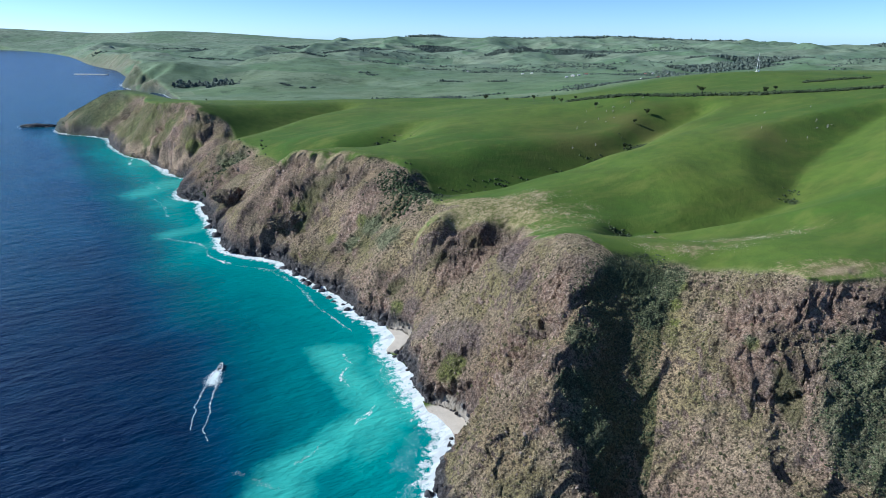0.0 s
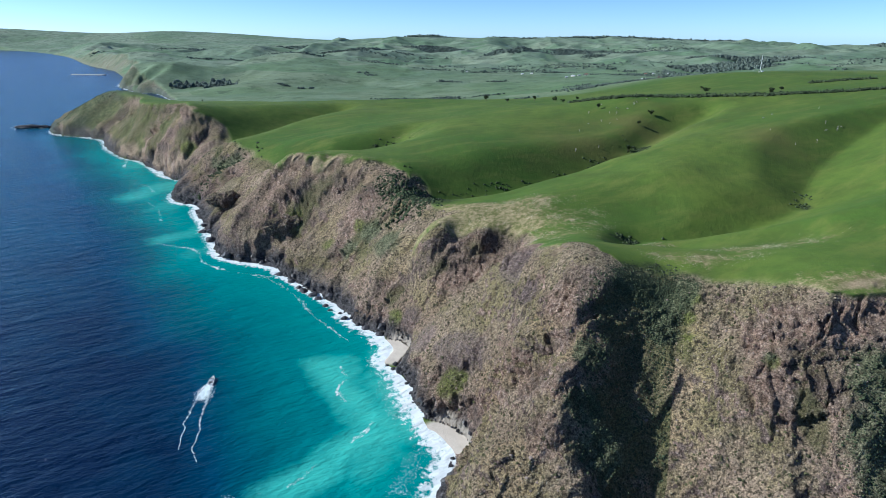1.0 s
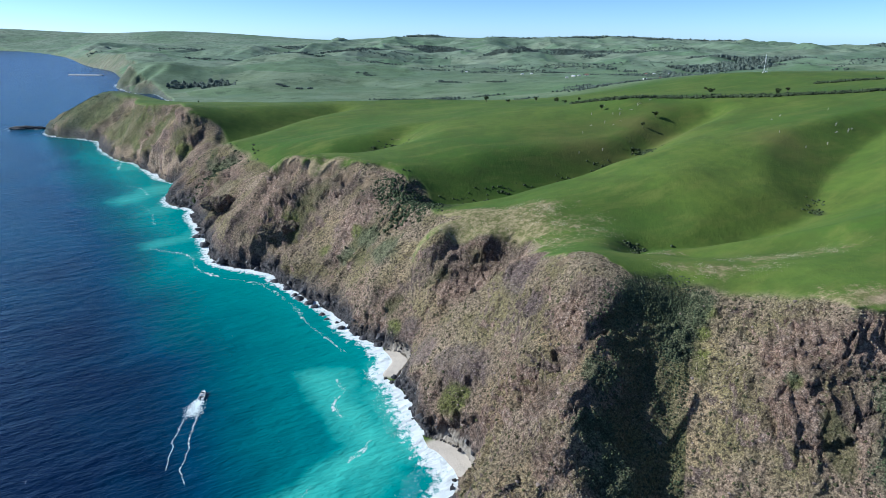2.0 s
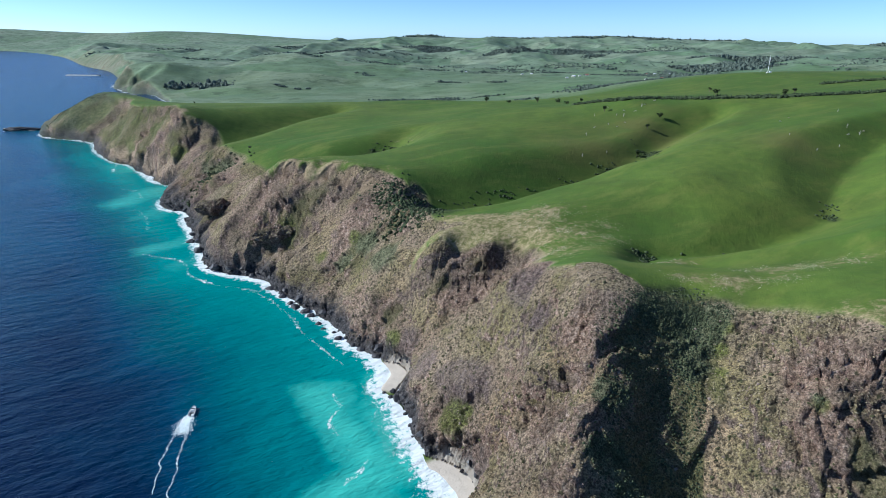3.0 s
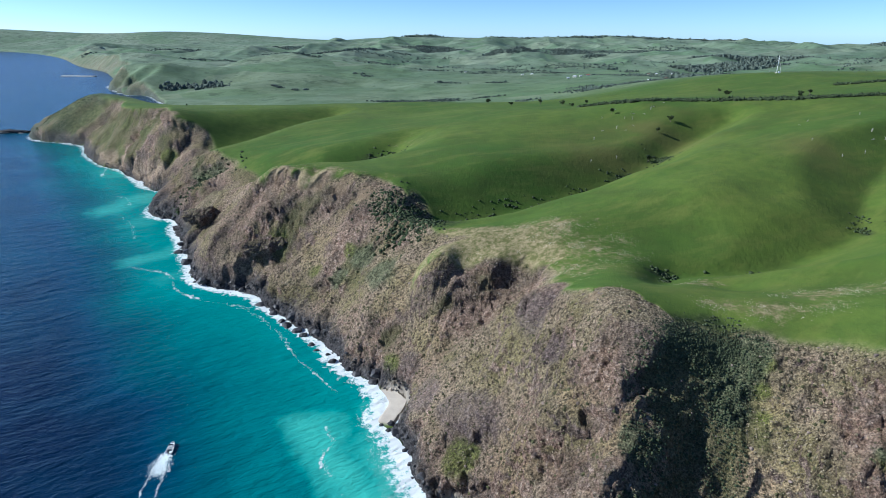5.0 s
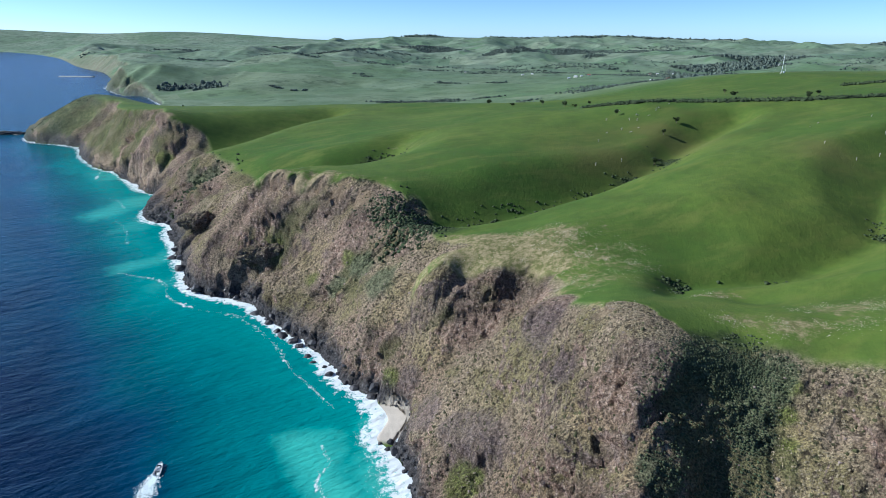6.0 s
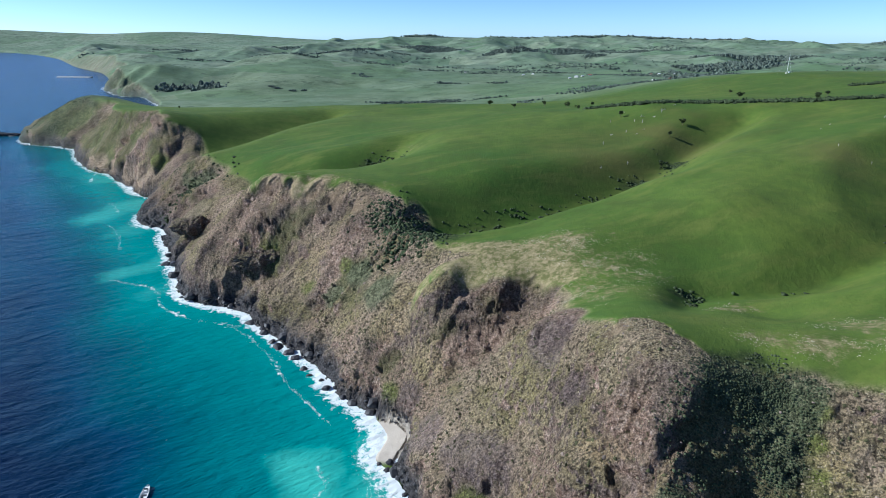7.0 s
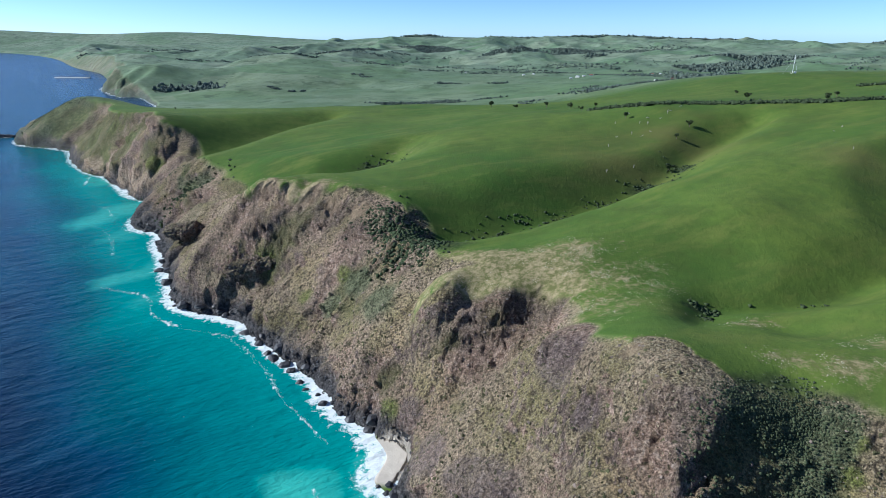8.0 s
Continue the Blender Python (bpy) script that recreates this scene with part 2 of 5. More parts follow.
def inland(x, y):
    """Signed distance from the shore: plus on land."""
    best, side = np.full(x.shape, 1e12), np.zeros(x.shape, bool)
    loop = np.vstack([SHORE, [(-9000, 9000), (9000, 9000), (9000, -1500)]])
    for i in range(len(loop)):
        (ax, ay), (bx, by) = loop[i], loop[(i + 1) % len(loop)]
        ux, uy = bx - ax, by - ay
        if i < len(SHORE) - 1:
            t = np.clip(((x - ax) * ux + (y - ay) * uy) / (ux * ux + uy * uy + 1e-9), 0, 1)
            best = np.minimum(best, (x - ax - t * ux) ** 2 + (y - ay - t * uy) ** 2)
        if uy:
            side ^= ((ay > y) != (by > y)) & (x < ux * (y - ay) / uy + ax)
    return np.where(side, 1, -1) * np.sqrt(best)


def land(x, y, d0):
    """Height, distance inland, how far the cliff (1) or the upland (0) rules, sand, and gullies."""
    far = np.hypot(x, y)
    d = d0 + 2.2 * fbm(x, y, 0 * x, 9, 3, 5) * smooth(60, 0, np.abs(d0)) * smooth(1500, 700, far)
    sand = 0 * x
    back = 0 * x
    for bx, by, wide, reach in BEACHES:
        g = np.exp(-(((x - bx) / (wide * 1.1)) ** 2 + ((y - by) / reach) ** 2) ** 1.5)
        back, sand = back + wide * 0.8 * g, np.maximum(sand, g)
    foot = np.maximum(d - back, 0)
    k = steepness(x, y)
    s = k * foot ** 0.95 + FOOT * (0.75 + 0.6 * fbm(x, y, 0 * x, 26, 2, 8)) * smooth(0, 4.5, foot) ** 0.7
    s = np.where(d > 0, s + np.minimum(d, 12) * 0.10, d * 0.35)
    up = uplands(x, y)
    # side valleys of the far country run down from the ridges
    warp = 260 * fbm(x, y, 0 * x, 900, 2, 35)
    side = fbm(x + warp, 0.45 * y + warp, 0 * x, 520, 3, 21, True)
    open_ = smooth(1100, 2200, far) * smooth(4700, 4000, y)
    up = up + open_ * (12 + 38 * smooth(1900, 3000, y)) * (side - 0.3) + open_ * 16 * fbm(x, y, 0 * x, 230, 3, 33, True)
    up = up + smooth(800, 1500, far) * smooth(5200, 4300, y) * 8 * fbm(x, y, 0 * x, 190, 3, 31)
    up = np.maximum(up, np.minimum(2 + d * 0.05, 12))
    blend = 5.0
    # sheer crags below the rim
    wall = 0 * x
    for px, py, rx, ry, amount in RIM_CRAGS:
        wall = np.maximum(wall, amount * np.exp(-(((x - px) / rx) ** 2 + ((y - py) / ry) ** 2) ** 1.5))
    wall = np.clip(wall * (1.0 + 0.9 * fbm(x, y, 0 * x, 11, 3, 15)), 0, 1)
    drop = up - s
    tall = 12.0
    s = up - (drop * (1 - wall) + wall * np.where(drop > tall, drop, tall * np.clip((drop - 7.0) / (tall - 7.0), -1, 1)))
    h = np.clip(0.5 + 0.5 * (up - s) / blend, 0, 1)
    z = up * (1 - h) + s * h - blend * h * (1 - h)
    cut = 0 * x
    for bed, wall, b in GULLIES + VALLEYS:
        deep = wall > 0.88
        bed = np.array(bed, float)
        (x0, y0), (x1, y1) = bed[:, :2].min(0) - 70, bed[:, :2].max(0) + 70
        box = (x > x0) & (x < x1) & (y > y0) & (y < y1)
        if not box.any():
            continue
        low = np.full(int(box.sum()), 1e3)
        bx, by = x[box], y[box]
        for px, py, pz in flowing(bed, 8 if deep else 22):
            low = np.minimum(low, pz + wall * (np.sqrt((bx - px) ** 2 + (by - py) ** 2 + b * b) - b * 0.6))
        if deep:
            low = low + 1.2 * fbm(bx, by, 0 * bx, 8, 2, 77)
        w = np.clip(0.5 + 0.5 * (z[box] - low) / b, 0, 1)
        z[box] = z[box] * (1 - w) + low * w - b * w * (1 - w)
        if deep:
            cut[box] = np.maximum(cut[box], w)
    for px, py, r, dz in MENDS_NEAR + MENDS_MIDDLE + MENDS_FAR:
        box = (np.abs(x - px) < 3 * r) & (np.abs(y - py) < 3 * r)
        if box.any():
            z[box] += dz * np.exp(-((x[box] - px) ** 2 + (y[box] - py) ** 2) / r ** 2) * smooth(0.0, 6.0, d[box] - back[box])
    return z, d, h, sand * (foot < 1.5) * (d > -1.5), cut


# ---- materials ----
def material(name):
    m = bpy.data.materials.new(name)
    m.use_nodes = True
    t = m.node_tree
    return m, t, t.nodes["Principled BSDF"]


def attribute(t, name):
    a = t.nodes.new("ShaderNodeAttribute")
    a.attribute_name = name
    return a.outputs["Fac"]


def noise_tex(t, scale, detail=4.0, rough=0.55):
    n = t.nodes.new("ShaderNodeTexNoise")
    g = t.nodes.new("ShaderNodeNewGeometry")
    t.links.new(g.outputs["Position"], n.inputs["Vector"])
    n.inputs["Scale"].default_value, n.inputs["Detail"].default_value, n.inputs["Roughness"].default_value = scale, detail, rough
    return n.outputs["Fac"]


def ramp(t, fac, *stops):
    r = t.nodes.new("ShaderNodeValToRGB")
    e = r.color_ramp.elements
    while len(e) < len(stops):
        e.new(0.5)
    for el, (pos, col) in zip(e, stops):
        el.position, el.color = pos, (*col, 1) if len(col) == 3 else col
    t.links.new(fac, r.inputs[0])
    return r.outputs[0]


def mix(t, fac, a, b):
    m = t.nodes.new("ShaderNodeMix")
    m.data_type = "RGBA"
    for value, socket in ((fac, m.inputs[0]), (a, m.inputs[6]), (b, m.inputs[7])):
        if isinstance(value, (int, float)):
            socket.default_value = value
        elif isinstance(value, tuple):
            socket.default_value = (*value, 1)
        else:
            t.links.new(value, socket)
    return m.outputs[2]


def math_node(t, op, a, b=0.0, clamp=False):
    m = t.nodes.new("ShaderNodeMath")
    m.operation, m.use_clamp = op, clamp
    for value, socket in ((a, m.inputs[0]), (b, m.inputs[1])):
        if isinstance(value, (int, float)):
            socket.default_value = value
        else:
            t.links.new(value, socket)
    return m.outputs[0]


def tinted(t, a, c):
    m = t.nodes.new("ShaderNodeMix")
    m.data_type, m.blend_type = "RGBA", "MULTIPLY"
    m.inputs[0].default_value = 1.0
    t.links.new(a, m.inputs[6])
    t.links.new(c, m.inputs[7])
    return m.outputs[2]


def bump(t, height, strength, distance, bsdf):
    b = t.nodes.new("ShaderNodeBump")
    b.inputs["Strength"].default_value, b.inputs["Distance"].default_value = strength, distance
    t.links.new(height, b.inputs["Height"])
    t.links.new(b.outputs[0], bsdf.inputs["Normal"])
    return b


def stretched(t, angle, sx, sy):
    """Places turned by an angle and drawn out, for waves and bedding."""
    g = t.nodes.new("ShaderNodeNewGeometry")
    p = t.nodes.new("ShaderNodeMapping")
    p.vector_type = "TEXTURE"
    p.inputs["Rotation"].default_value = (0, 0, radians(angle))
    p.inputs["Scale"].default_value = (sx, sy, min(sx, sy))
    t.links.new(g.outputs["Position"], p.inputs["Vector"])
    return p.outputs[0]


def noise_at(t, vector, scale, detail=4.0, rough=0.55):
    n = t.nodes.new("ShaderNodeTexNoise")
    t.links.new(vector, n.inputs["Vector"])
    n.inputs["Scale"].default_value, n.inputs["Detail"].default_value, n.inputs["Roughness"].default_value = scale, detail, rough
    return n.outputs["Fac"]


def ground_material():
    m, t, b = material("coastal_ground")
    sward = mix(t, ramp(t, noise_tex(t, 0.011, 5), (0.35, (0, 0, 0)), (0.68, (1, 1, 1))), (0.056, 0.112, 0.017), (0.116, 0.156, 0.027))
    sward = mix(t, ramp(t, noise_tex(t, 0.16, 8, 0.74), (0.36, (0, 0, 0)), (0.62, (1, 1, 1))), mix(t, 0.5, sward, (0.045, 0.085, 0.016)), sward)
    sward = mix(t, ramp(t, noise_tex(t, 0.045, 8, 0.7), (0.38, (0.55, 0.55, 0.55)), (0.52, (0, 0, 0))), sward, (0.062, 0.088, 0.018))
    sward = mix(t, ramp(t, noise_at(t, stretched(t, 24, 3.5, 1.0), 0.09, 8, 0.7), (0.50, (0, 0, 0)), (0.66, (0.6, 0.6, 0.6))), sward, (0.135, 0.155, 0.034))
    bleached = mix(t, ramp(t, noise_tex(t, 0.45, 6, 0.75), (0.42, (0, 0, 0)), (0.62, (1, 1, 1))), (0.115, 0.115, 0.04), (0.32, 0.255, 0.145))
    dryness = math_node(t, "ADD", attribute(t, "dry"), math_node(t, "MULTIPLY", math_node(t, "SUBTRACT", noise_tex(t, 0.42, 10, 0.8), 0.5), 2.4))
    sward = mix(t, ramp(t, dryness, (0.42, (0, 0, 0)), (0.80, (1, 1, 1))), sward, bleached)
    sward = mix(t, math_node(t, "MULTIPLY", attribute(t, "brown"), 0.62, True), sward, (0.125, 0.115, 0.036))
    shrubs = mix(t, ramp(t, noise_tex(t, 0.8, 5, 0.7), (0.4, (0, 0, 0)), (0.6, (1, 1, 1))), (0.022, 0.036, 0.012), (0.07, 0.09, 0.028))
    sward = mix(t, attribute(t, "scrub"), sward, shrubs)
    # bare rock
    grain = noise_tex(t, 0.75, 12, 0.74)
    pink = ramp(t, grain, (0.36, (0.07, 0.047, 0.038)), (0.46, (0.27, 0.178, 0.135)), (0.56, (0.39, 0.285, 0.225)), (0.68, (0.58, 0.47, 0.39)))
    umber = ramp(t, grain, (0.36, (0.035, 0.028, 0.025)), (0.50, (0.165, 0.122, 0.10)), (0.60, (0.26, 0.20, 0.168)), (0.70, (0.42, 0.345, 0.295)))
    bare = mix(t, ramp(t, noise_tex(t, 0.055, 6, 0.65), (0.45, (0, 0, 0)), (0.57, (1, 1, 1))), umber, pink)
    crack = ramp(t, noise_at(t, stretched(t, 37, 2.2, 1.0), 0.30, 8, 0.68), (0.475, (1, 1, 1)), (0.495, (0.0, 0.0, 0.0)), (0.512, (1, 1, 1)))
    bare = mix(t, math_node(t, "MULTIPLY", math_node(t, "SUBTRACT", 1.0, crack), 0.6), bare, (0.022, 0.019, 0.018))
    # tufted slopes: straw and olive tussocks, the shade in the gaps painted dark
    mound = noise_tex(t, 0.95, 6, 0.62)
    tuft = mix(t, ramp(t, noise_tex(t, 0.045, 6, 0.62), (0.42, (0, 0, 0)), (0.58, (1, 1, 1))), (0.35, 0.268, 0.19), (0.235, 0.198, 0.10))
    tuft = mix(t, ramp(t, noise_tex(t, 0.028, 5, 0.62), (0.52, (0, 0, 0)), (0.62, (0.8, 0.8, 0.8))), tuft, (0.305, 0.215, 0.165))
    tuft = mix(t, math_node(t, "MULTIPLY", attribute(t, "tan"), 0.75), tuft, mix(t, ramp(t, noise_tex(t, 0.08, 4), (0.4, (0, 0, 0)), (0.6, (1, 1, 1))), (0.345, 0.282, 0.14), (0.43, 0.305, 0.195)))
    # hollows of the bump get a dark colour as painted shade
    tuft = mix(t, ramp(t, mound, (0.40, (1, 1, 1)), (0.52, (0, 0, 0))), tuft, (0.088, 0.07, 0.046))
    tuft = mix(t, ramp(t, noise_tex(t, 2.1, 5, 0.6), (0.58, (0, 0, 0)), (0.70, (0.6, 0.6, 0.6))), tuft, (0.50, 0.43, 0.32))
    shape = t.nodes.new("ShaderNodeNewGeometry")
    upward = t.nodes.new("ShaderNodeSeparateXYZ")
    t.links.new(shape.outputs["Normal"], upward.inputs[0])
    ledge = ramp(t, math_node(t, "ADD", upward.outputs["Z"], math_node(t, "MULTIPLY", math_node(t, "SUBTRACT", noise_tex(t, 0.13, 8, 0.72), 0.5), 1.3)), (0.44, (0, 0, 0)), (0.60, (1, 1, 1)))
    cover = math_node(t, "MULTIPLY", ledge, math_node(t, "SUBTRACT", 1.0, math_node(t, "MULTIPLY", attribute(t, "crag"), 0.75)))
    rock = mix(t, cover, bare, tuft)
    purple = ramp(t, grain, (0.36, (0.05, 0.038, 0.04)), (0.50, (0.150, 0.114, 0.112)), (0.66, (0.29, 0.235, 0.225)))
    rock = mix(t, math_node(t, "MULTIPLY", attribute(t, "mauve"), 0.65), rock, purple)
    bush = ramp(t, noise_tex(t, 0.55, 6, 0.62), (0.60, (0, 0, 0)), (0.66, (1, 1, 1)))
    rock = mix(t, math_node(t, "MULTIPLY", bush, 0.8), rock, (0.058, 0.064, 0.030))
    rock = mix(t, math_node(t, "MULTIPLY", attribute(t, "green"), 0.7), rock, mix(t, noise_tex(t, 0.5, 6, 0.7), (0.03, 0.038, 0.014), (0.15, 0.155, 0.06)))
    rock = mix(t, math_node(t, "MULTIPLY", attribute(t, "lime"), 0.85), rock, mix(t, ramp(t, noise_tex(t, 0.9, 6, 0.65), (0.4, (0, 0, 0)), (0.6, (1, 1, 1))), (0.07, 0.085, 0.02), (0.19, 0.225, 0.05)))
    rock = mix(t, math_node(t, "MULTIPLY", attribute(t, "thicket"), 0.85), rock, mix(t, ramp(t, noise_tex(t, 0.6, 6, 0.65), (0.42, (0, 0, 0)), (0.58, (1, 1, 1))), (0.045, 0.056, 0.030), (0.16, 0.172, 0.10)))
    rock = mix(t, math_node(t, "MULTIPLY", attribute(t, "sward"), 0.75), rock, mix(t, ramp(t, noise_tex(t, 0.25, 6, 0.65), (0.4, (0, 0, 0)), (0.6, (1, 1, 1))), (0.06, 0.075, 0.026), (0.15, 0.165, 0.062)))
    rock = mix(t, math_node(t, "MULTIPLY", attribute(t, "pale"), 0.8), rock, ramp(t, grain, (0.36, (0.12, 0.085, 0.06)), (0.48, (0.36, 0.26, 0.18)), (0.64, (0.58, 0.46, 0.35))))
    slate = ramp(t, grain, (0.36, (0.018, 0.018, 0.02)), (0.52, (0.085, 0.078, 0.08)), (0.68, (0.21, 0.195, 0.19)))
    rock = tinted(t, rock, ramp(t, noise_tex(t, 2.4, 5, 0.65), (0.37, (0.52, 0.51, 0.51)), (0.50, (1.06, 1.05, 1.05)), (0.62, (1.65, 1.62, 1.58))))
    rock = tinted(t, rock, ramp(t, noise_tex(t, 0.024, 7, 0.68), (0.40, (0.74, 0.72, 0.71)), (0.50, (1.0, 0.99, 0.98)), (0.60, (1.14, 1.13, 1.12))))
    rock = mix(t, attribute(t, "wet"), rock, slate)
    c = mix(t, attribute(t, "rock"), sward, rock)
    c = mix(t, math_node(t, "MULTIPLY", attribute(t, "soil"), 0.65), c, mix(t, ramp(t, noise_tex(t, 0.8, 6, 0.7), (0.4, (0, 0, 0)), (0.6, (1, 1, 1))), (0.22, 0.155, 0.10), (0.40, 0.29, 0.195)))
    c = mix(t, attribute(t, "sand"), c, mix(t, noise_tex(t, 0.3, 4), (0.42, 0.36, 0.30), (0.58, 0.51, 0.43)))
    # far paddocks, greener and drier side by side, paled and greyed as painted haze
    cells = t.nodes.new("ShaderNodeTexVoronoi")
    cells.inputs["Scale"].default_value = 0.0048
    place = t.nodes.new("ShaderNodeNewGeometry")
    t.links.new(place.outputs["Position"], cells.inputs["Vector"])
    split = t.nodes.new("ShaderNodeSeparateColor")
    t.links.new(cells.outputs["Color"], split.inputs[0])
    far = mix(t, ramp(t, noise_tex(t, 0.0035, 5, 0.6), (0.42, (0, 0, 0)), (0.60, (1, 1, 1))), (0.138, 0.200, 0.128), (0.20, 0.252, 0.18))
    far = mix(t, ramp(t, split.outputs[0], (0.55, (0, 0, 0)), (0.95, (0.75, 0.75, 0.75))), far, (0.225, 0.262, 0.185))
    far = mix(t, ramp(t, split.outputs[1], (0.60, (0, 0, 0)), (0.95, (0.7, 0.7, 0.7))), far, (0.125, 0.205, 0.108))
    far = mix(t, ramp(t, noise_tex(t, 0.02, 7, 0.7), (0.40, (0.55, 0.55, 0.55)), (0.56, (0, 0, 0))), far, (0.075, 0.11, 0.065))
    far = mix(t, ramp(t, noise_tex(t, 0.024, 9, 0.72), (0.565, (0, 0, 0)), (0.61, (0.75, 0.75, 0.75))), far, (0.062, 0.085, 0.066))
    c = mix(t, attribute(t, "far_haze"), c, far)
    # far woods, blued in the colour to stand in for haze
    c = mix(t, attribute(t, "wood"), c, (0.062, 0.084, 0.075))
    t.links.new(c, b.inputs["Base Color"])
    b.inputs["Roughness"].default_value = 0.92
    b.inputs["Specular IOR Level"].default_value = 0.15
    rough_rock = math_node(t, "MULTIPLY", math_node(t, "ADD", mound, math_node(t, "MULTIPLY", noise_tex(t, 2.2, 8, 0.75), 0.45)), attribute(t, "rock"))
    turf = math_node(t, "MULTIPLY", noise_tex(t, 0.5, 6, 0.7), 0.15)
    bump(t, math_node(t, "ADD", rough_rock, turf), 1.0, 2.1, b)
    return m


def sea_material():
    m, t, b = material("sea_water")
    drift = math_node(t, "SUBTRACT", noise_tex(t, 0.018, 5, 0.6), 0.5)
    shoal = math_node(t, "ADD", attribute(t, "shoal"), math_node(t, "MULTIPLY", drift, 0.42))
    c = ramp(t, shoal, (0.06, (0.0002, 0.0085, 0.034)), (0.28, (0.0005, 0.040, 0.087)), (0.55, (0.001, 0.100, 0.124)), (0.95, (0.004, 0.245, 0.235)))
    milk = math_node(t, "ADD", attribute(t, "milk"), math_node(t, "MULTIPLY", math_node(t, "SUBTRACT", noise_tex(t, 0.06, 8, 0.7), 0.5), 1.0))
    c = mix(t, ramp(t, milk, (0.24, (0, 0, 0)), (0.58, (0.5, 0.5, 0.5)), (1.0, (1, 1, 1))), c, (0.075, 0.44, 0.37))
    lace = math_node(t, "MULTIPLY", math_node(t, "SUBTRACT", noise_tex(t, 0.38, 9, 0.76), 0.5), 2.6)
    foam = ramp(t, math_node(t, "ADD", attribute(t, "foam"), lace), (0.42, (0, 0, 0)), (0.66, (1, 1, 1)))
    fleck = ramp(t, noise_at(t, stretched(t, 28, 2.0, 0.8), 0.35, 5, 0.6), (0.745, (0, 0, 0)), (0.78, (1, 1, 1)))
    foam = math_node(t, "ADD", foam, math_node(t, "MULTIPLY", fleck, 0.35), True)
    c = mix(t, foam, c, (0.74, 0.77, 0.77))
    t.links.new(c, b.inputs["Base Color"])
    t.links.new(math_node(t, "ADD", math_node(t, "MULTIPLY", foam, 0.6), 0.2), b.inputs["Roughness"])
    b.inputs["IOR"].default_value = 1.33
    b.inputs["Specular IOR Level"].default_value = 0.34
    swell = noise_at(t, stretched(t, 28, 2.4, 1.0), 0.17, 5, 0.62)
    chop = noise_at(t, stretched(t, 20, 2.0, 1.0), 0.7, 4, 0.6)
    waves = math_node(t, "ADD", swell, math_node(t, "MULTIPLY", chop, 0.22))
    bump(t, waves, 0.9, 1.8, b)
    return m


GROUND, SEA = ground_material(), sea_material()


# ---- what grows and lies where: place, two radii, amount ----
DRY_SPUR = [(-6, 253, 10, 7, 0.75), (10, 250, 14, 7, 0.75), (40, 226, 17, 14, 0.95), (56, 237, 14, 8, 0.9), (22, 252, 28, 15, 1.25), (46, 243, 18, 9, 1.0), (8, 262, 26, 13, 1.3), (36, 262, 20, 11, 1.25), (30, 248, 16, 8, 1.2), (55, 250, 14, 8, 0.9), (-60, 340, 9, 4, 1.2), (95, 190, 16, 8, 1.1), (112, 188, 14, 8, 1.0), (76, 214, 9, 5, 1.0)]
DRY_KNOLL = [(78, 180, 10, 6, 1.2), (68, 184, 8, 5, 0.9), (90, 178, 9, 5, 0.8), (36, 183, 8, 9, 0.8), (-84, 346, 10, 5, 0.9), (-60, 326, 16, 8, 0.9), (-40, 312, 9, 6, 1.0), (-150, 432, 18, 10, 0.7), (100, 150, 30, 7, 0.7), (125, 135, 20, 8, 0.6), (140, 158, 18, 5, 0.7), (-25, 430, 22, 40, 0.55), (5, 480, 20, 60, 0.5)]
DRY = DRY_SPUR + DRY_KNOLL
BROWN = [(125, 412, 38, 34, 1.3), (90, 382, 34, 20, 1.0), (168, 322, 15, 20, 1.0), (150, 440, 30, 25, 0.5), (60, 352, 30, 8, 0.35)]
SHRUBBY = [(-20, 297, 13, 10, 1.0), (-30, 309, 8, 8, 0.9), (-8, 285, 14, 8, 0.9), (-26, 284, 9, 9, 0.9), (20, 312, 14, 5, 0.6), (56, 331, 12, 5, 0.7), (100, 364, 12, 7, 0.9), (122, 386, 9, 7, 0.8), (66, 228, 5, 2.5, 0.8), (154, 258, 3, 5, 0.8),
           (-42, 424, 12, 8, 0.8), (56, 171, 11, 7, 1.3), (66, 169, 9, 6, 1.2), (61, 176, 8, 4, 0.8), (-190, 488, 9, 8, 0.8), (-168, 442, 12, 8, 1.0), (-440, 790, 60, 25, 0.9)]
SOIL = [(-84, 345, 8, 4.5, 1.0), (-73, 340, 6, 4.5, 0.8), (-62, 336, 9, 5, 1.0), (-51, 328, 6, 5, 0.9), (-40, 320, 5, 5, 1.0), (-58, 345, 6, 1.5, 0.8), (36, 186, 4, 2.5, 0.9), (43, 178, 2.5, 4, 0.7), (105, 148, 8, 3, 0.8), (118, 146, 7, 3, 0.8), (-170, 462, 8, 5, 0.7), (-224, 545, 9, 6, 0.7)]
MEADOW = [(-80, 346, 9, 5, 1.0), (-66, 340, 10, 5, 1.0), (-91, 350, 8, 5, 1.0), (-7, 255, 9, 7, 1.0), (8, 254, 13, 9, 1.0), (22, 252, 14, 8, 1.0), (36, 246, 12, 10, 1.0), (44, 238, 8, 7, 1.0), (-96, 358, 12, 7, 1.0), (-84, 352, 10, 6, 1.0), (-68, 348, 12, 8, 1.0), (-50, 338, 10, 7, 1.0)]
BARE_EDGES = [(36, 174, 8, 9, 1.6), (41, 183, 7, 9, 1.0), (46, 169, 7, 11, 1.7), (51, 160, 5, 8, 1.3), (-84, 343, 7, 4, 0.9), (-62, 322, 15, 5, 0.9), (-38, 308, 8, 5, 1.0)]
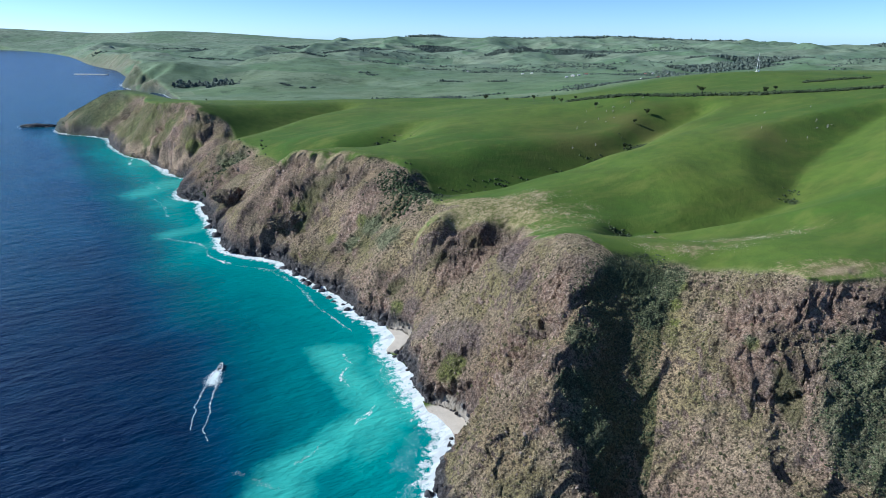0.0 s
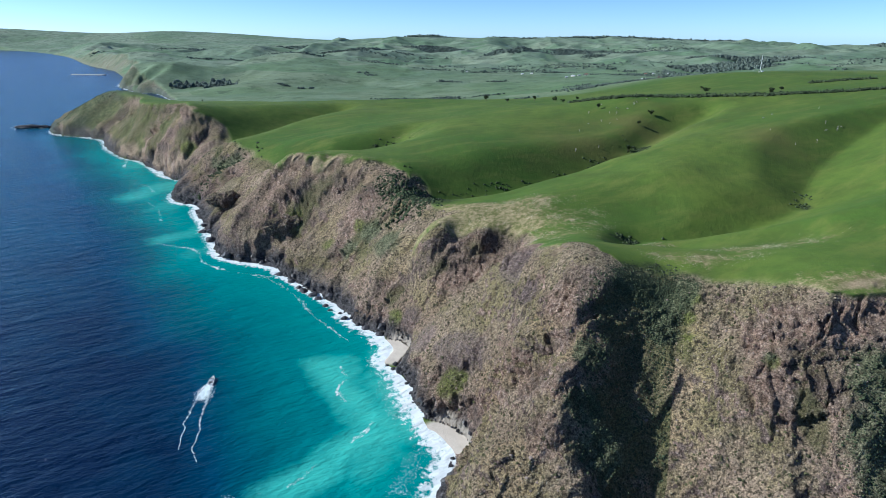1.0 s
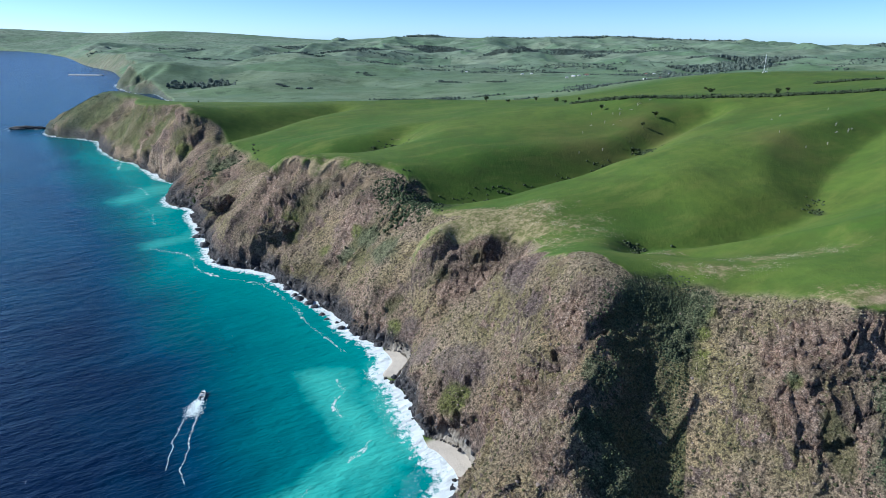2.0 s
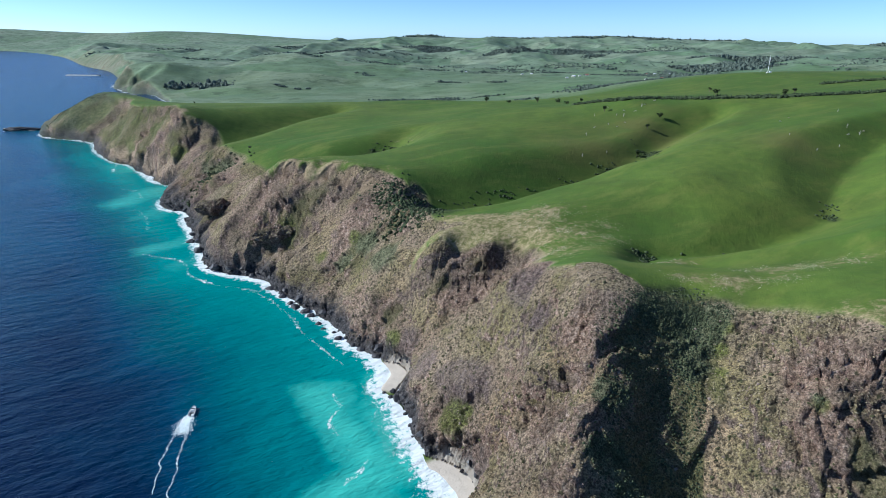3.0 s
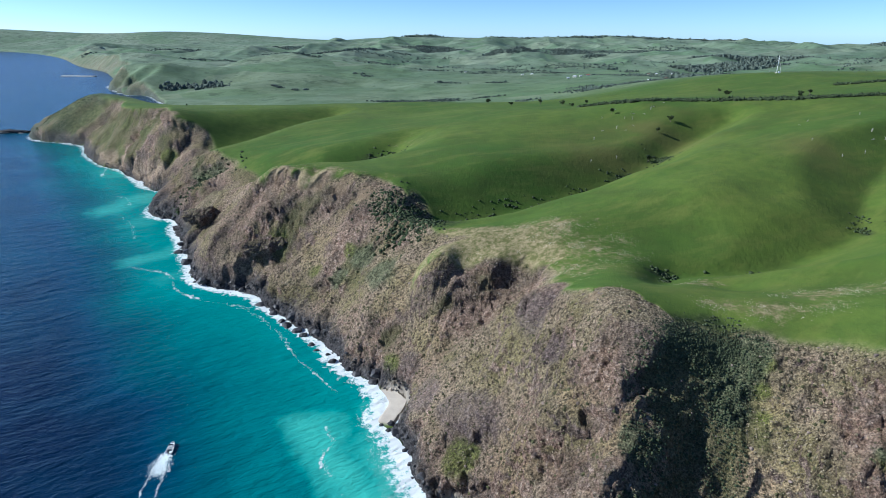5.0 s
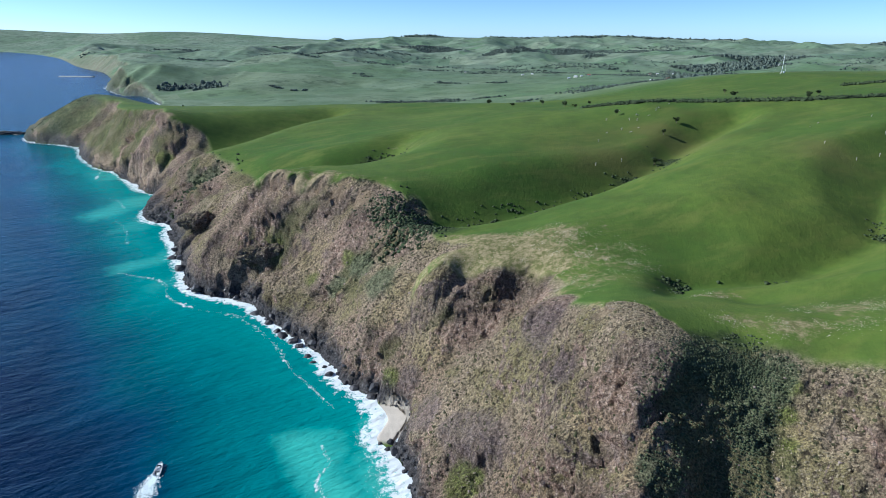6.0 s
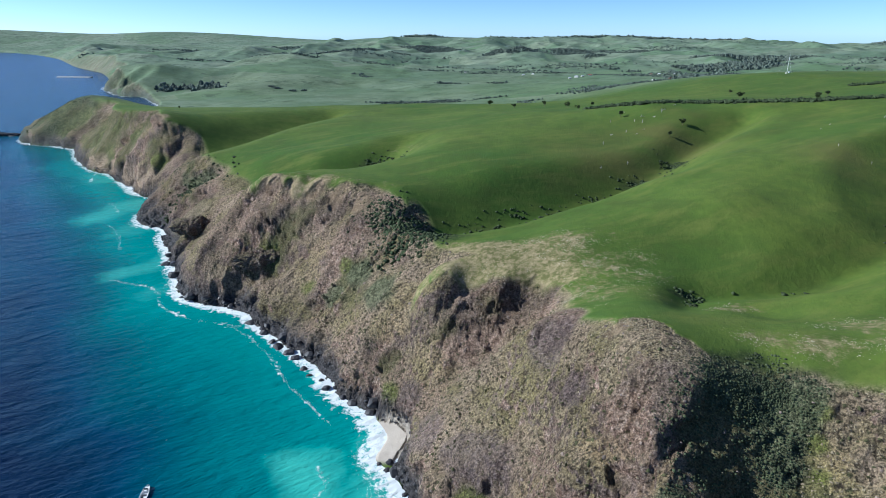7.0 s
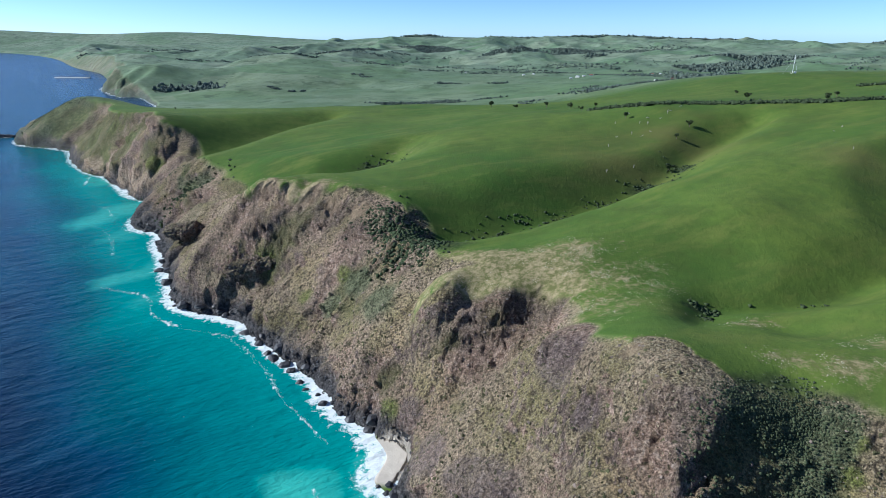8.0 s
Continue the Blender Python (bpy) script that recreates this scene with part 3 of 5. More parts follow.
LUSH_FAR = [(-1400, 2550, 450, 400, 1.3), (-2000, 3200, 700, 600, 1.3), (-850, 1750, 160, 160, 1.3), (-310, 640, 100, 80, 0.86), (-225, 530, 30, 30, 0.75), (-150, 400, 40, 40, 0.6), (-60, 328, 40, 16, 0.72), (-40, 272, 30, 24, 0.6), (10, 238, 25, 12, 0.6), (62, 166, 12, 9, 1.3), (-78, 322, 9, 9, 1.0), (-145, 368, 9, 7, 0.9), (-40, 287, 10, 8, 0.9), (-22, 240, 7, 7, 0.8)]
LUSH_NEAR = [(0, 238, 12, 5, 0.7), (64, 152, 4, 14, 0.9), (84, 126, 4, 9, 0.9), (110, 112, 12, 9, 0.8), (-425, 765, 60, 32, 1.05), (-375, 705, 45, 24, 0.85), (-300, 635, 40, 18, 0.75), (-260, 575, 45, 40, 0.85), (-345, 670, 55, 45, 0.9), (-160, 415, 22, 24, 0.7), (-690, 1430, 120, 80, 1.1), (-1040, 2150, 160, 90, 1.0), (-330, 640, 30, 15, 0.5), (12, 175, 6, 6, 0.5)]
LUSH = LUSH_FAR + LUSH_NEAR

# ---- patches of the cliff faces: centre and radius ----
CRAGS_NEAR = [(26, 208, 45, 6), (81, 144, 50, 7), (79, 133, 41, 5), (85, 129, 38, 6), (104, 140, 54, 7), (110, 139, 51, 7), (96, 140, 53, 4), (36, 165, 49, 7), (30, 155, 39, 3), (25, 149, 31, 5), (30, 139, 38, 4), (24, 131, 27, 4), (97, 125, 38, 3)]
CRAGS_BEYOND = [(-331, 668, 43, 14), (-287, 600, 27, 10), (-213, 525, 32, 8), (-261, 595, 48, 11), (-227, 541, 51, 9), (-245, 539, 27, 5), (-168, 446, 23, 8), (-155, 430, 24, 7), (-199, 508, 29, 6), (-677, 1361, 12, 30), (-598, 1310, 16, 26), (-602, 1367, 30, 24), (-746, 1450, 18, 26), (-1050, 2130, 20, 60), (-1340, 2480, 18, 60)]
CRAGS_FAR = [(10, 237, 33, 9), (20, 239, 35, 9), (28, 236, 38, 7), (-92, 338, 40, 11), (-73, 332, 42, 10), (-56, 323, 43, 9), (-174, 450, 21, 14), (-167, 414, 8, 14), (-150, 424, 22, 8), (-24, 243, 15, 5), (-19, 282, 34, 5), (-41, 305, 40, 6), (-48, 297, 29, 7), (-54, 289, 18, 7), (-276, 590, 27, 12), (-336, 664, 37, 12), (1, 232, 25, 5)]
GREEN_SLOPES = [(-448, 779, 36, 22), (-414, 752, 27, 21), (-338, 652, 27, 16), (-307, 604, 14, 12), (-426, 748, 18, 13), (-303, 626, 38, 8), (-286, 623, 51, 8), (-174, 468, 33, 5), (-300, 660, 48, 14), (-690, 1420, 40, 40), (-720, 1400, 20, 30), (-260, 575, 38, 9)]
PALE_FOOT = [(-315, 603, 4, 12), (-293, 583, 5, 12), (-265, 550, 7, 11), (-244, 525, 10, 9), (-227, 515, 15, 7), (-330, 616, 4, 8)]
MAUVE = [(25, 202, 43, 7), (-9, 206, 12, 7), (4, 184, 19, 8), (1, 191, 18, 6), (-14, 227, 11, 4), (26, 181, 42, 4)]
LIME = [(70, 164, 48, 2), (67, 159, 45, 2), (65, 154, 42, 2), (-84, 321, 27, 6), (-83, 319, 22, 4), (-62, 296, 20, 4), (-140, 383, 19, 5), (-21, 231, 9, 3), (1, 177, 12, 5), (5, 176, 15, 2), (-166, 448, 26, 5), (-43, 294, 28, 3), (79, 137, 44, 2), (-221, 520, 26, 7)]
TAN = [(-61, 304, 27, 10), (-76, 321, 28, 6), (-84, 343, 50, 7), (-67, 338, 49, 7), (-52, 330, 50, 6), (-39, 320, 49, 3), (-236, 555, 50, 10), (-215, 531, 41, 10), (-306, 598, 6, 18), (-239, 523, 13, 10), (-7, 248, 40, 7), (-22, 250, 23, 6), (-18, 260, 31, 6), (13, 165, 22, 9), (15, 128, 20, 8), (34, 150, 40, 6), (64, 156, 42, 6), (62, 144, 34, 6), (59, 135, 26, 5), (29, 164, 42, 6), (-7, 231, 21, 8)]
HOLLOW = [(62, 166, 48, 5), (69, 168, 50, 4), (56, 169, 51, 4), (61, 163, 44, 5), (66, 164, 48, 4), (52, 168, 51, 4), (60, 158, 40, 4)]
THICKET = [(-471, 769, 20, 9), (-446, 753, 16, 10), (-424, 738, 13, 7), (-426, 784, 45, 8), (-406, 773, 45, 8), (-165, 448, 26, 7), (-157, 447, 30, 7), (101, 129, 43, 7), (102, 124, 38, 7), (95, 120, 33, 7), (98, 114, 28, 8), (79, 138, 45, 2), (38, 148, 39, 4), (35, 135, 32, 5), (37, 129, 23, 6), (-26, 268, 28, 7), (-36, 286, 28, 6), (-48, 285, 19, 5), (-174, 460, 28, 7)]


def balls(x, y, z, places, spread=1.0):
    """How near each place lies to the centres, 0 to 1."""
    out = np.zeros(x.shape)
    for px, py, pz, r in places:
        r = r * spread
        m = (np.abs(x - px) < 2.4 * r) & (np.abs(y - py) < 2.4 * r)
        if m.any():
            q = ((x[m] - px) ** 2 + (y[m] - py) ** 2 + (z[m] - pz) ** 2) / (r * r)
            out[m] = np.maximum(out[m], np.exp(-0.8 * q))
    return out


# ---- the sheets of land and sea ----
def fan(angles, radii, centre):
    a, r = np.meshgrid(np.radians(angles), radii, indexing="ij")
    return centre[0] + r * np.sin(a), centre[1] + r * np.cos(a)


def grid_mesh(name, x, y, z, keep, mat):
    """A sheet from arrays of places, with the quads that keep names."""
    n, m = x.shape
    idx = np.arange(n * m).reshape(n, m)
    quads = np.stack([idx[:-1, :-1], idx[:-1, 1:], idx[1:, 1:], idx[1:, :-1]], -1)[keep]
    used = np.zeros(n * m, bool)
    used[quads.ravel()] = True
    where = np.cumsum(used) - 1
    quads = where[quads]
    co = np.stack([x.ravel(), y.ravel(), z.ravel()], -1)[used]
    me = bpy.data.meshes.new(name)
    me.vertices.add(len(co))
    me.vertices.foreach_set("co", co.astype(np.float32).ravel())
    me.loops.add(quads.size)
    me.loops.foreach_set("vertex_index", quads.astype(np.int32).ravel())
    me.polygons.add(len(quads))
    me.polygons.foreach_set("loop_start", np.arange(0, quads.size, 4, dtype=np.int32))
    me.polygons.foreach_set("use_smooth", np.ones(len(quads), bool))
    me.update()
    me.validate()
    me.materials.append(mat)
    return new(name, me), used


def layer(ob, name, values, used):
    a = ob.data.attributes.new(name, "FLOAT", "POINT")
    a.data.foreach_set("value", values.ravel()[used].astype(np.float32))


def quad_any(mask):
    return mask[:-1, :-1] | mask[1:, :-1] | mask[:-1, 1:] | mask[1:, 1:]


CENTRE = (10.0, 30.0)
ANGLES = np.concatenate([np.linspace(-180, -60, 40)[:-1], np.linspace(-60, -46, 40)[:-1], np.linspace(-46, 52, 860), np.linspace(52, 180, 60)[1:]])
RADII = np.concatenate([np.geomspace(12, 70, 24)[:-1], np.geomspace(70, 650, 560)[:-1], np.geomspace(650, 6600, 310)])


LAND = {}


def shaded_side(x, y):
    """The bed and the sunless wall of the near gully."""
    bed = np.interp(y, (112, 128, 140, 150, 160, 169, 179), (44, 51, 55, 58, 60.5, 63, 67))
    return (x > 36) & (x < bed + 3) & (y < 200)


def build_ground():
    x, y = fan(ANGLES, RADII, CENTRE)
    d = inland(x, y)
    on = d > -9
    z, h, sand, cut = np.full(x.shape, -4.0), np.ones(x.shape), np.zeros(x.shape), np.zeros(x.shape)
    z[on], d[on], h[on], sand[on], cut[on] = land(x[on], y[on], d[on])
    far = np.hypot(x, y)
    # slope
    zx, zy = np.gradient(z, axis=0), np.gradient(z, axis=1)
    rr = np.hypot(x - CENTRE[0], y - CENTRE[1])
    da = np.gradient(np.radians(ANGLES))[:, None] * rr
    dr = np.gradient(RADII)[None, :]
    slope = np.hypot(zx / da, zy / dr)
    near = smooth(2600, 1500, far)

    def rough(size, octaves, seed, flat=False):
        out = np.zeros(x.shape)
        out[on] = fbm(x[on], y[on], 0 * x[on] if flat else z[on], size, octaves, seed)
        return out

    def spots(places):
        out = np.zeros(x.shape)
        for px, py, rx, ry, amount in places:
            out = np.maximum(out, amount * np.exp(-((x - px) / rx) ** 2 - ((y - py) / ry) ** 2))
        return out

    turfed = 1 - smooth(0.35, 0.65, spots(MEADOW) + 0.12 * rough(6, 3, 67))
    rock = turfed * smooth(0.35, 0.6, slope + 0.15 * rough(14, 3, 9)) * np.maximum(smooth(0.15, 0.6, h), cut)
    amp = rock * near * smooth(-1.5, 2.0, z) * np.maximum(0.4 + 0.6 * smooth(0.55, 1.0, h), cut)
    m = (amp > 0.02)
    crag = np.zeros(x.shape)
    xm, ym, zm = x[m], y[m], z[m]
    wild = smooth(-0.25, 0.35, fbm(xm, ym, zm, 38, 2, 44)) * (1 + 0.8 * smooth(400, 560, far[m]))
    for px, py, rx, ry in ((88, 130, 26, 18), (38, 158, 9, 14), (-150, 400, 30, 40), (-70, 330, 35, 16), (20, 238, 22, 10), (-30, 262, 20, 12), (-250, 560, 60, 50), (-350, 670, 80, 60), (-440, 760, 60, 40)):
        wild = np.maximum(wild, 0.95 * np.exp(-((xm - px) / rx) ** 2 - ((ym - py) / ry) ** 2))
    big = smooth(230, 330, far[m])
    sheer = 0.42 + 0.58 * smooth(0.85, 1.6, slope[m])
    low = smooth(10, 5, zm)
    along, back = 0.8 * ym - 0.6 * xm, 0.8 * xm + 0.6 * ym
    craggy = np.maximum(balls(xm, ym, zm, CRAGS_NEAR, 1.5), balls(xm, ym, zm, CRAGS_FAR + CRAGS_BEYOND, 1.15))
    craggy = np.clip(craggy * (1 + 0.5 * fbm(xm, ym, zm, 9, 2, 45)) + 0.45 * low + 0.35 * smooth(1.2, 1.9, slope[m]), 0, 1.2)
    craggy = craggy * (1 + 0.35 * smooth(66, 76, xm) * smooth(170, 150, ym))
    # tilted beds with steps between them, split into blocks by joints
    sway = fbm(xm, ym, zm, 13, 3, 47)
    wide = 1 + 2.2 * smooth(330, 800, far[m]) + 2.5 * smooth(900, 1400, far[m])
    joint = (along - 0.45 * zm + 5.5 * sway) / (4.4 * wide) + 0.8 * fbm(xm, ym, zm, 8, 2, 49)
    slip = hashed(np.floor(joint), 0 * joint, 0 * joint, 59)
    bed = (0.85 * zm + 0.30 * along + 0.25 * back + 3.5 * slip) / (5.0 * wide) + 1.3 * sway
    fine_bed = (0.8 * zm - 0.5 * along + 1.2 * slip) / (1.8 * wide) + 0.8 * fbm(xm, ym, zm, 5, 2, 51)
    step = 1 - (bed - np.floor(bed))
    tilt = joint - np.floor(joint)
    block = hashed(np.floor(bed), np.floor(joint), 0 * bed, 52)
    small = hashed(np.floor(fine_bed), np.floor(joint * 2.3), 0 * bed, 54)
    outcrop = smooth(0.05, 0.4, fbm(xm, ym, zm, 16, 3, 56))
    rugged = wide * (1 + 0.25 * smooth(330, 600, far[m])) * (0.12 + 0.88 * smooth(1250, 850, far[m]))
    crag[m] = ((0.8 + 2.0 * big + 2.5 * smooth(800, 1500, far[m])) * fbm(xm, ym, zm * 0.35, 38 + 50 * smooth(800, 1500, far[m]), 2, 46, True) - 0.4 * (0.8 + 2.0 * big + 2.5 * smooth(800, 1500, far[m]))
               + 4.0 * smooth(400, 560, far[m]) * fbm(along + 9 * fbm(xm, ym, zm, 40, 2, 57), back * 0.3, zm * 0.25, 34, 3, 58, True) - 1.6 * smooth(400, 560, far[m])
               + 1.5 * (fbm(along + 3 * sway, back * 0.16, zm * 0.1, 8.5, 3, 48, True) - 0.4)
               + (0.25 + 0.75 * wild) * sheer * (fbm(xm + zm * 0.4, ym, zm * 0.5, 14, 2, 40, True) - 0.4)
               + rugged * ((0.08 + 0.35 * outcrop + 0.85 * craggy) * (step - 0.5) + (0.06 + 0.3 * outcrop + 0.8 * craggy) * block + (0.05 + 0.15 * outcrop + 0.5 * craggy) * small + 0.8 * craggy * (tilt - 0.5))
               - 1.1 * outcrop * sheer * smooth(0.30, 0.7, fbm(xm + zm * 0.5, ym, zm * 0.8, 4.6, 2, 50, True))
               + 0.35 * fbm(xm, ym, zm, 1.6, 2, 55) * smooth(520, 320, far[m])) * amp[m]
    # push the rock along the slope's outward way
    gx, gy = np.zeros(x.shape), np.zeros(x.shape)
    s, c = np.sin(np.radians(ANGLES))[:, None], np.cos(np.radians(ANGLES))[:, None]
    ga, gr = zx / da, zy / dr
    gx, gy = ga * c + gr * s, -ga * s + gr * c
    n = np.sqrt(gx * gx + gy * gy + 1)
    x2, y2, z2 = x - crag * gx / n, y - crag * gy / n, z + crag / n
    soft = on & (rock < 0.98) & (near > 0)
    z2[soft] += (1 - rock[soft]) * near[soft] * 0.5 * fbm(x[soft], y[soft], 0 * x[soft], 30, 3, 60)
    ob, used = grid_mesh("ground", x2, y2, z2, quad_any(z > -3.0), GROUND)
    zb = z
    grit = rough(7, 4, 66)
    rock = np.maximum(rock, smooth(0.45, 0.6, spots(BARE_EDGES) + 0.25 * grit))
    rock = np.maximum(rock, smooth(0.3, 0.55, balls(x, y, z, CRAGS_NEAR, 1.5)) * (z < 57.5))
    rock = np.maximum(rock, turfed * smooth(0.7, 0.9, h + 0.15 * grit) * (far < 1200) * (zb > 1.5))
    layer(ob, "rock", rock * (1 - smooth(3400, 4600, far)), used)
    for name, places, amount, edge in (("crag", [(px, py, pz, 1.35 * r) for px, py, pz, r in CRAGS_NEAR] + CRAGS_FAR + CRAGS_BEYOND, 1.0, 0.7), ("mauve", MAUVE, 0.9, 0.5), ("lime", LIME, 0.85, 0.4), ("tan", TAN, 0.8, 0.45), ("thicket", THICKET + HOLLOW, 1.0, 0.5), ("sward", GREEN_SLOPES, 0.9, 0.7), ("pale", PALE_FOOT, 0.9, 0.4)):
        LAND[name] = amount * smooth(0.22, 0.62, balls(x, y, z, places, 1.15) + edge * 0.5 * grit - 0.06) * rock
        layer(ob, name, LAND[name], used)
    pale_foot = balls(x, y, z, PALE_FOOT, 1.3)
    layer(ob, "wet", (1 - 0.85 * smooth(0.2, 0.6, pale_foot) * smooth(1.0, 3.0, z)) * smooth(8.0, 2.5, (z + 4.5 * rough(9, 4, 70)) / (1.15 + 0.7 * smooth(250, 500, far))) * near, used)
    layer(ob, "soil", np.clip(smooth(0.35, 0.75, spots(SOIL) + 0.35 * grit), 0, 1), used)
    layer(ob, "sand", smooth(0.15, 0.4, sand) * smooth(5, 3, z), used)
    rim = smooth(0.02, 0.3, h) * smooth(140, 60, d)
    layer(ob, "dry", np.clip(spots(DRY) * 0.66 + 0.3 * rim + 0.25 * grit, 0, 1) * smooth(900, 600, far), used)
    layer(ob, "brown", np.clip(spots(BROWN) * (0.8 + 0.9 * rough(18, 3, 81)), 0, 1), used)
    layer(ob, "scrub", 0.95 * smooth(0.2, 0.7, spots(SHRUBBY) + 0.35 * grit), used)
    # dark scrub green also covers the gully's sunless wall, deepening its shade by colour
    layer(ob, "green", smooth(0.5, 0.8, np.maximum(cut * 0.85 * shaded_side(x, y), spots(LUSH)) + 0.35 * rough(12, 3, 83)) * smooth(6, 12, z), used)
    # the painted haze tint strengthens with distance
    layer(ob, "far_haze", smooth(780, 1050, far) * (0.66 + 0.30 * smooth(1000, 2600, far)) * (1 - 0.4 * rock), used)
    hollow = np.zeros(x.shape)
    w_ = on & (far > 900)
    xw, yw = x[w_], y[w_]
    warp = 260 * fbm(xw, yw, 0 * xw, 900, 2, 35)
    hollow[w_] = -fbm(xw + warp, 0.45 * yw + warp, 0 * xw, 520, 3, 21, True)
    woods = smooth(0.24, 0.38, 0.55 * hollow + 0.55 * rough(260, 4, 91, True) + 0.35 * rough(70, 3, 92, True) - 0.05)
    # plantations: dark blocks
    for px, py, rx, ry in ((-30, 4480, 90, 60), (-350, 2750, 150, 60), (-980, 3300, 330, 70), (-1500, 3700, 200, 60), (-620, 2500, 260, 45), (-60, 3150, 130, 220), (330, 2500, 160, 70), (560, 2700, 150, 130), (760, 1700, 140, 70), (950, 2000, 180, 80)):
        woods = np.maximum(woods, smooth(1.15, 0.85, np.hypot((x - px) / rx, (y - py) / ry) + 0.45 * rough(120, 4, 95, True)))
    woods = woods * smooth(1000, 1500, far) * smooth(5600, 4800, y) * (d > 30)
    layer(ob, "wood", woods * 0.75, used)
    LAND["woods"] = woods
    LAND.update(x=x2, y=y2, z=z2, rock=rock, cut=cut, d=d, h=h, zb=z, far=far, gx=gx, gy=gy)
    return tagged(ob, "green pasture hills ending in brown rocky sea cliffs", "ground", kind="structure")


# seaward edge of the shallows, milky patches, threads of foam
DROP_OFF = [(620, -1300), (300, -520), (140, -190), (55, -40), (-2, 40), (-32, 90), (-54, 131), (-62, 149), (-76, 172), (-94, 201), (-119, 240), (-144, 278), (-191, 349), (-257, 452), (-326, 544), (-409, 653), (-500, 745), (-560, 830)]
# milky water: line, half width, amount
MILKY = [([(-46, 124), (-46, 142), (-38, 151), (-26, 160), (-12, 167)], 7.5, 0.9), ([(-43, 208), (-37, 187), (-28, 174), (-14, 168)], 6.5, 0.95), ([(-24, 152), (-20, 172), (-22, 190)], 9.0, 0.75), ([(-34, 190), (-27, 199), (-28, 215)], 6.0, 0.55), ([(-50, 256), (-58, 270)], 6.0, 0.4),
         ([(-174, 358), (-158, 372), (-160, 392)], 8.0, 0.7), ([(-142, 332), (-133, 340)], 8.0, 0.5), ([(-239, 452), (-233, 478), (-231, 492)], 13.0, 0.75), ([(-293, 570), (-310, 588)], 15.0, 0.6), ([(-205, 420), (-200, 436)], 9.0, 0.55)]
FOAM_LINES = [
    ([(-172, 347), (-145, 335), (-133, 316), (-115, 303), (-94, 295), (-72, 272), (-60, 252), (-49, 238), (-39, 226)], 1.3, 0.62),
    ([(-34, 184), (-38, 192), (-36, 199), (-40, 207)], 1.0, 0.55),
    ([(-29, 163), (-25, 168), (-24, 172)], 0.9, 0.6),
    ([(-300, 560), (-318, 600), (-345, 622)], 1.8, 0.6),
    ([(-230, 470), (-245, 490), (-262, 500)], 1.4, 0.5),
    ([(-44, 143), (-40, 147), (-38, 152)], 0.8, 0.5),
    ([(-190, 392), (-205, 420), (-222, 440)], 1.4, 0.5),
    ([(-578, 815), (-570, 803), (-550, 799), (-528, 802)], 3.5, 0.85),
]


def build_sea():
    ang = np.concatenate([np.linspace(-180, -60, 120)[:-1], np.linspace(-60, 40, 520), np.linspace(40, 180, 120)[1:]])
    rad = np.concatenate([[0.0], np.geomspace(2, 70, 40)[:-1], np.geomspace(70, 900, 430)[:-1], np.geomspace(900, 6600, 60)])
    x, y = fan(ang, rad, CENTRE)
    d = inland(x, y)
    far = np.hypot(x, y)
    ob, used = grid_mesh("sea", x, y, 0 * x, quad_any(d < 12), SEA)
    off = -d
    edge = flowing(DROP_OFF, 6)
    gap, _ = to_line(x, y, edge)
    ring = np.vstack([edge, SHORE[(SHORE[:, 1] > -1300) & (SHORE[:, 1] < 900)][::-1]])
    inside = np.zeros(x.shape, bool)
    for i in range(len(ring)):
        (ax, ay), (bx, by) = ring[i], ring[(i + 1) % len(ring)]
        if ay != by:
            inside ^= ((ay > y) != (by > y)) & (x < (bx - ax) * (y - ay) / (by - ay) + ax)
    reach = np.where(inside, gap, -gap) + 13 * fbm(x, y, 0 * x, 45, 3, 7)
    soft = 15 + 0.03 * far
    shoal = smooth(-soft, 1.4 * soft, reach)
    # the distance term lightens the far water whatever its depth
    layer(ob, "shoal", 0.08 + 0.17 * smooth(230, 480, far) * smooth(2600, 900, far) + 0.60 * shoal * smooth(1100, 700, far) + 0.22 * smooth(45, 5, off) * smooth(900, 600, far), used)
    milk = np.zeros(x.shape)
    wx, wy = x + 7 * fbm(x, y, 0 * x, 26, 3, 14), y + 7 * fbm(x, y, 0 * x, 26, 3, 16)
    for line, wide, amount in MILKY:
        line = flowing(line, 5)
        near = (np.abs(x - line[:, 0].mean()) < 90) & (np.abs(y - line[:, 1].mean()) < 90)
        g, _ = to_line(wx[near], wy[near], line)
        milk[near] = np.maximum(milk[near], amount * smooth(2.3 * wide, 0.0, g))
    layer(ob, "milk", milk, used)
    beat = fbm(x, y, 0 * x, 16, 3, 4)
    wide = 2.4 + 5.0 * np.exp(-((y - 190) / 42) ** 2) + 3 * beat
    surf = smooth(wide + 6.5, wide * 0.05, off) * (0.86 - 0.22 * smooth(280, 650, far))
    thread = np.zeros(x.shape)
    for line, width, amount in FOAM_LINES:
        line = flowing(line, 8)
        (x0, y0), (x1, y1) = line.min(0) - 8, line.max(0) + 8
        near = (x > x0) & (x < x1) & (y > y0) & (y < y1)
        nx, ny = x[near], y[near]
        g, along = to_line(nx, ny, line)
        g = np.abs(g + min(2.0, 1.6 * width) * fbm(nx, ny, 0 * nx, 11, 3, 12))
        thread[near] = np.maximum(thread[near], amount * smooth(width, width * 0.2, g) * (0.75 + 0.4 * fbm(nx, ny, 0 * nx, 14, 2, 13)))
    layer(ob, "foam", np.maximum(surf, thread) * smooth(2600, 1500, far), used)
    return tagged(ob, "deep blue sea turning turquoise along the surf", "sea", kind="structure")


ground = build_ground()
sea = build_sea()


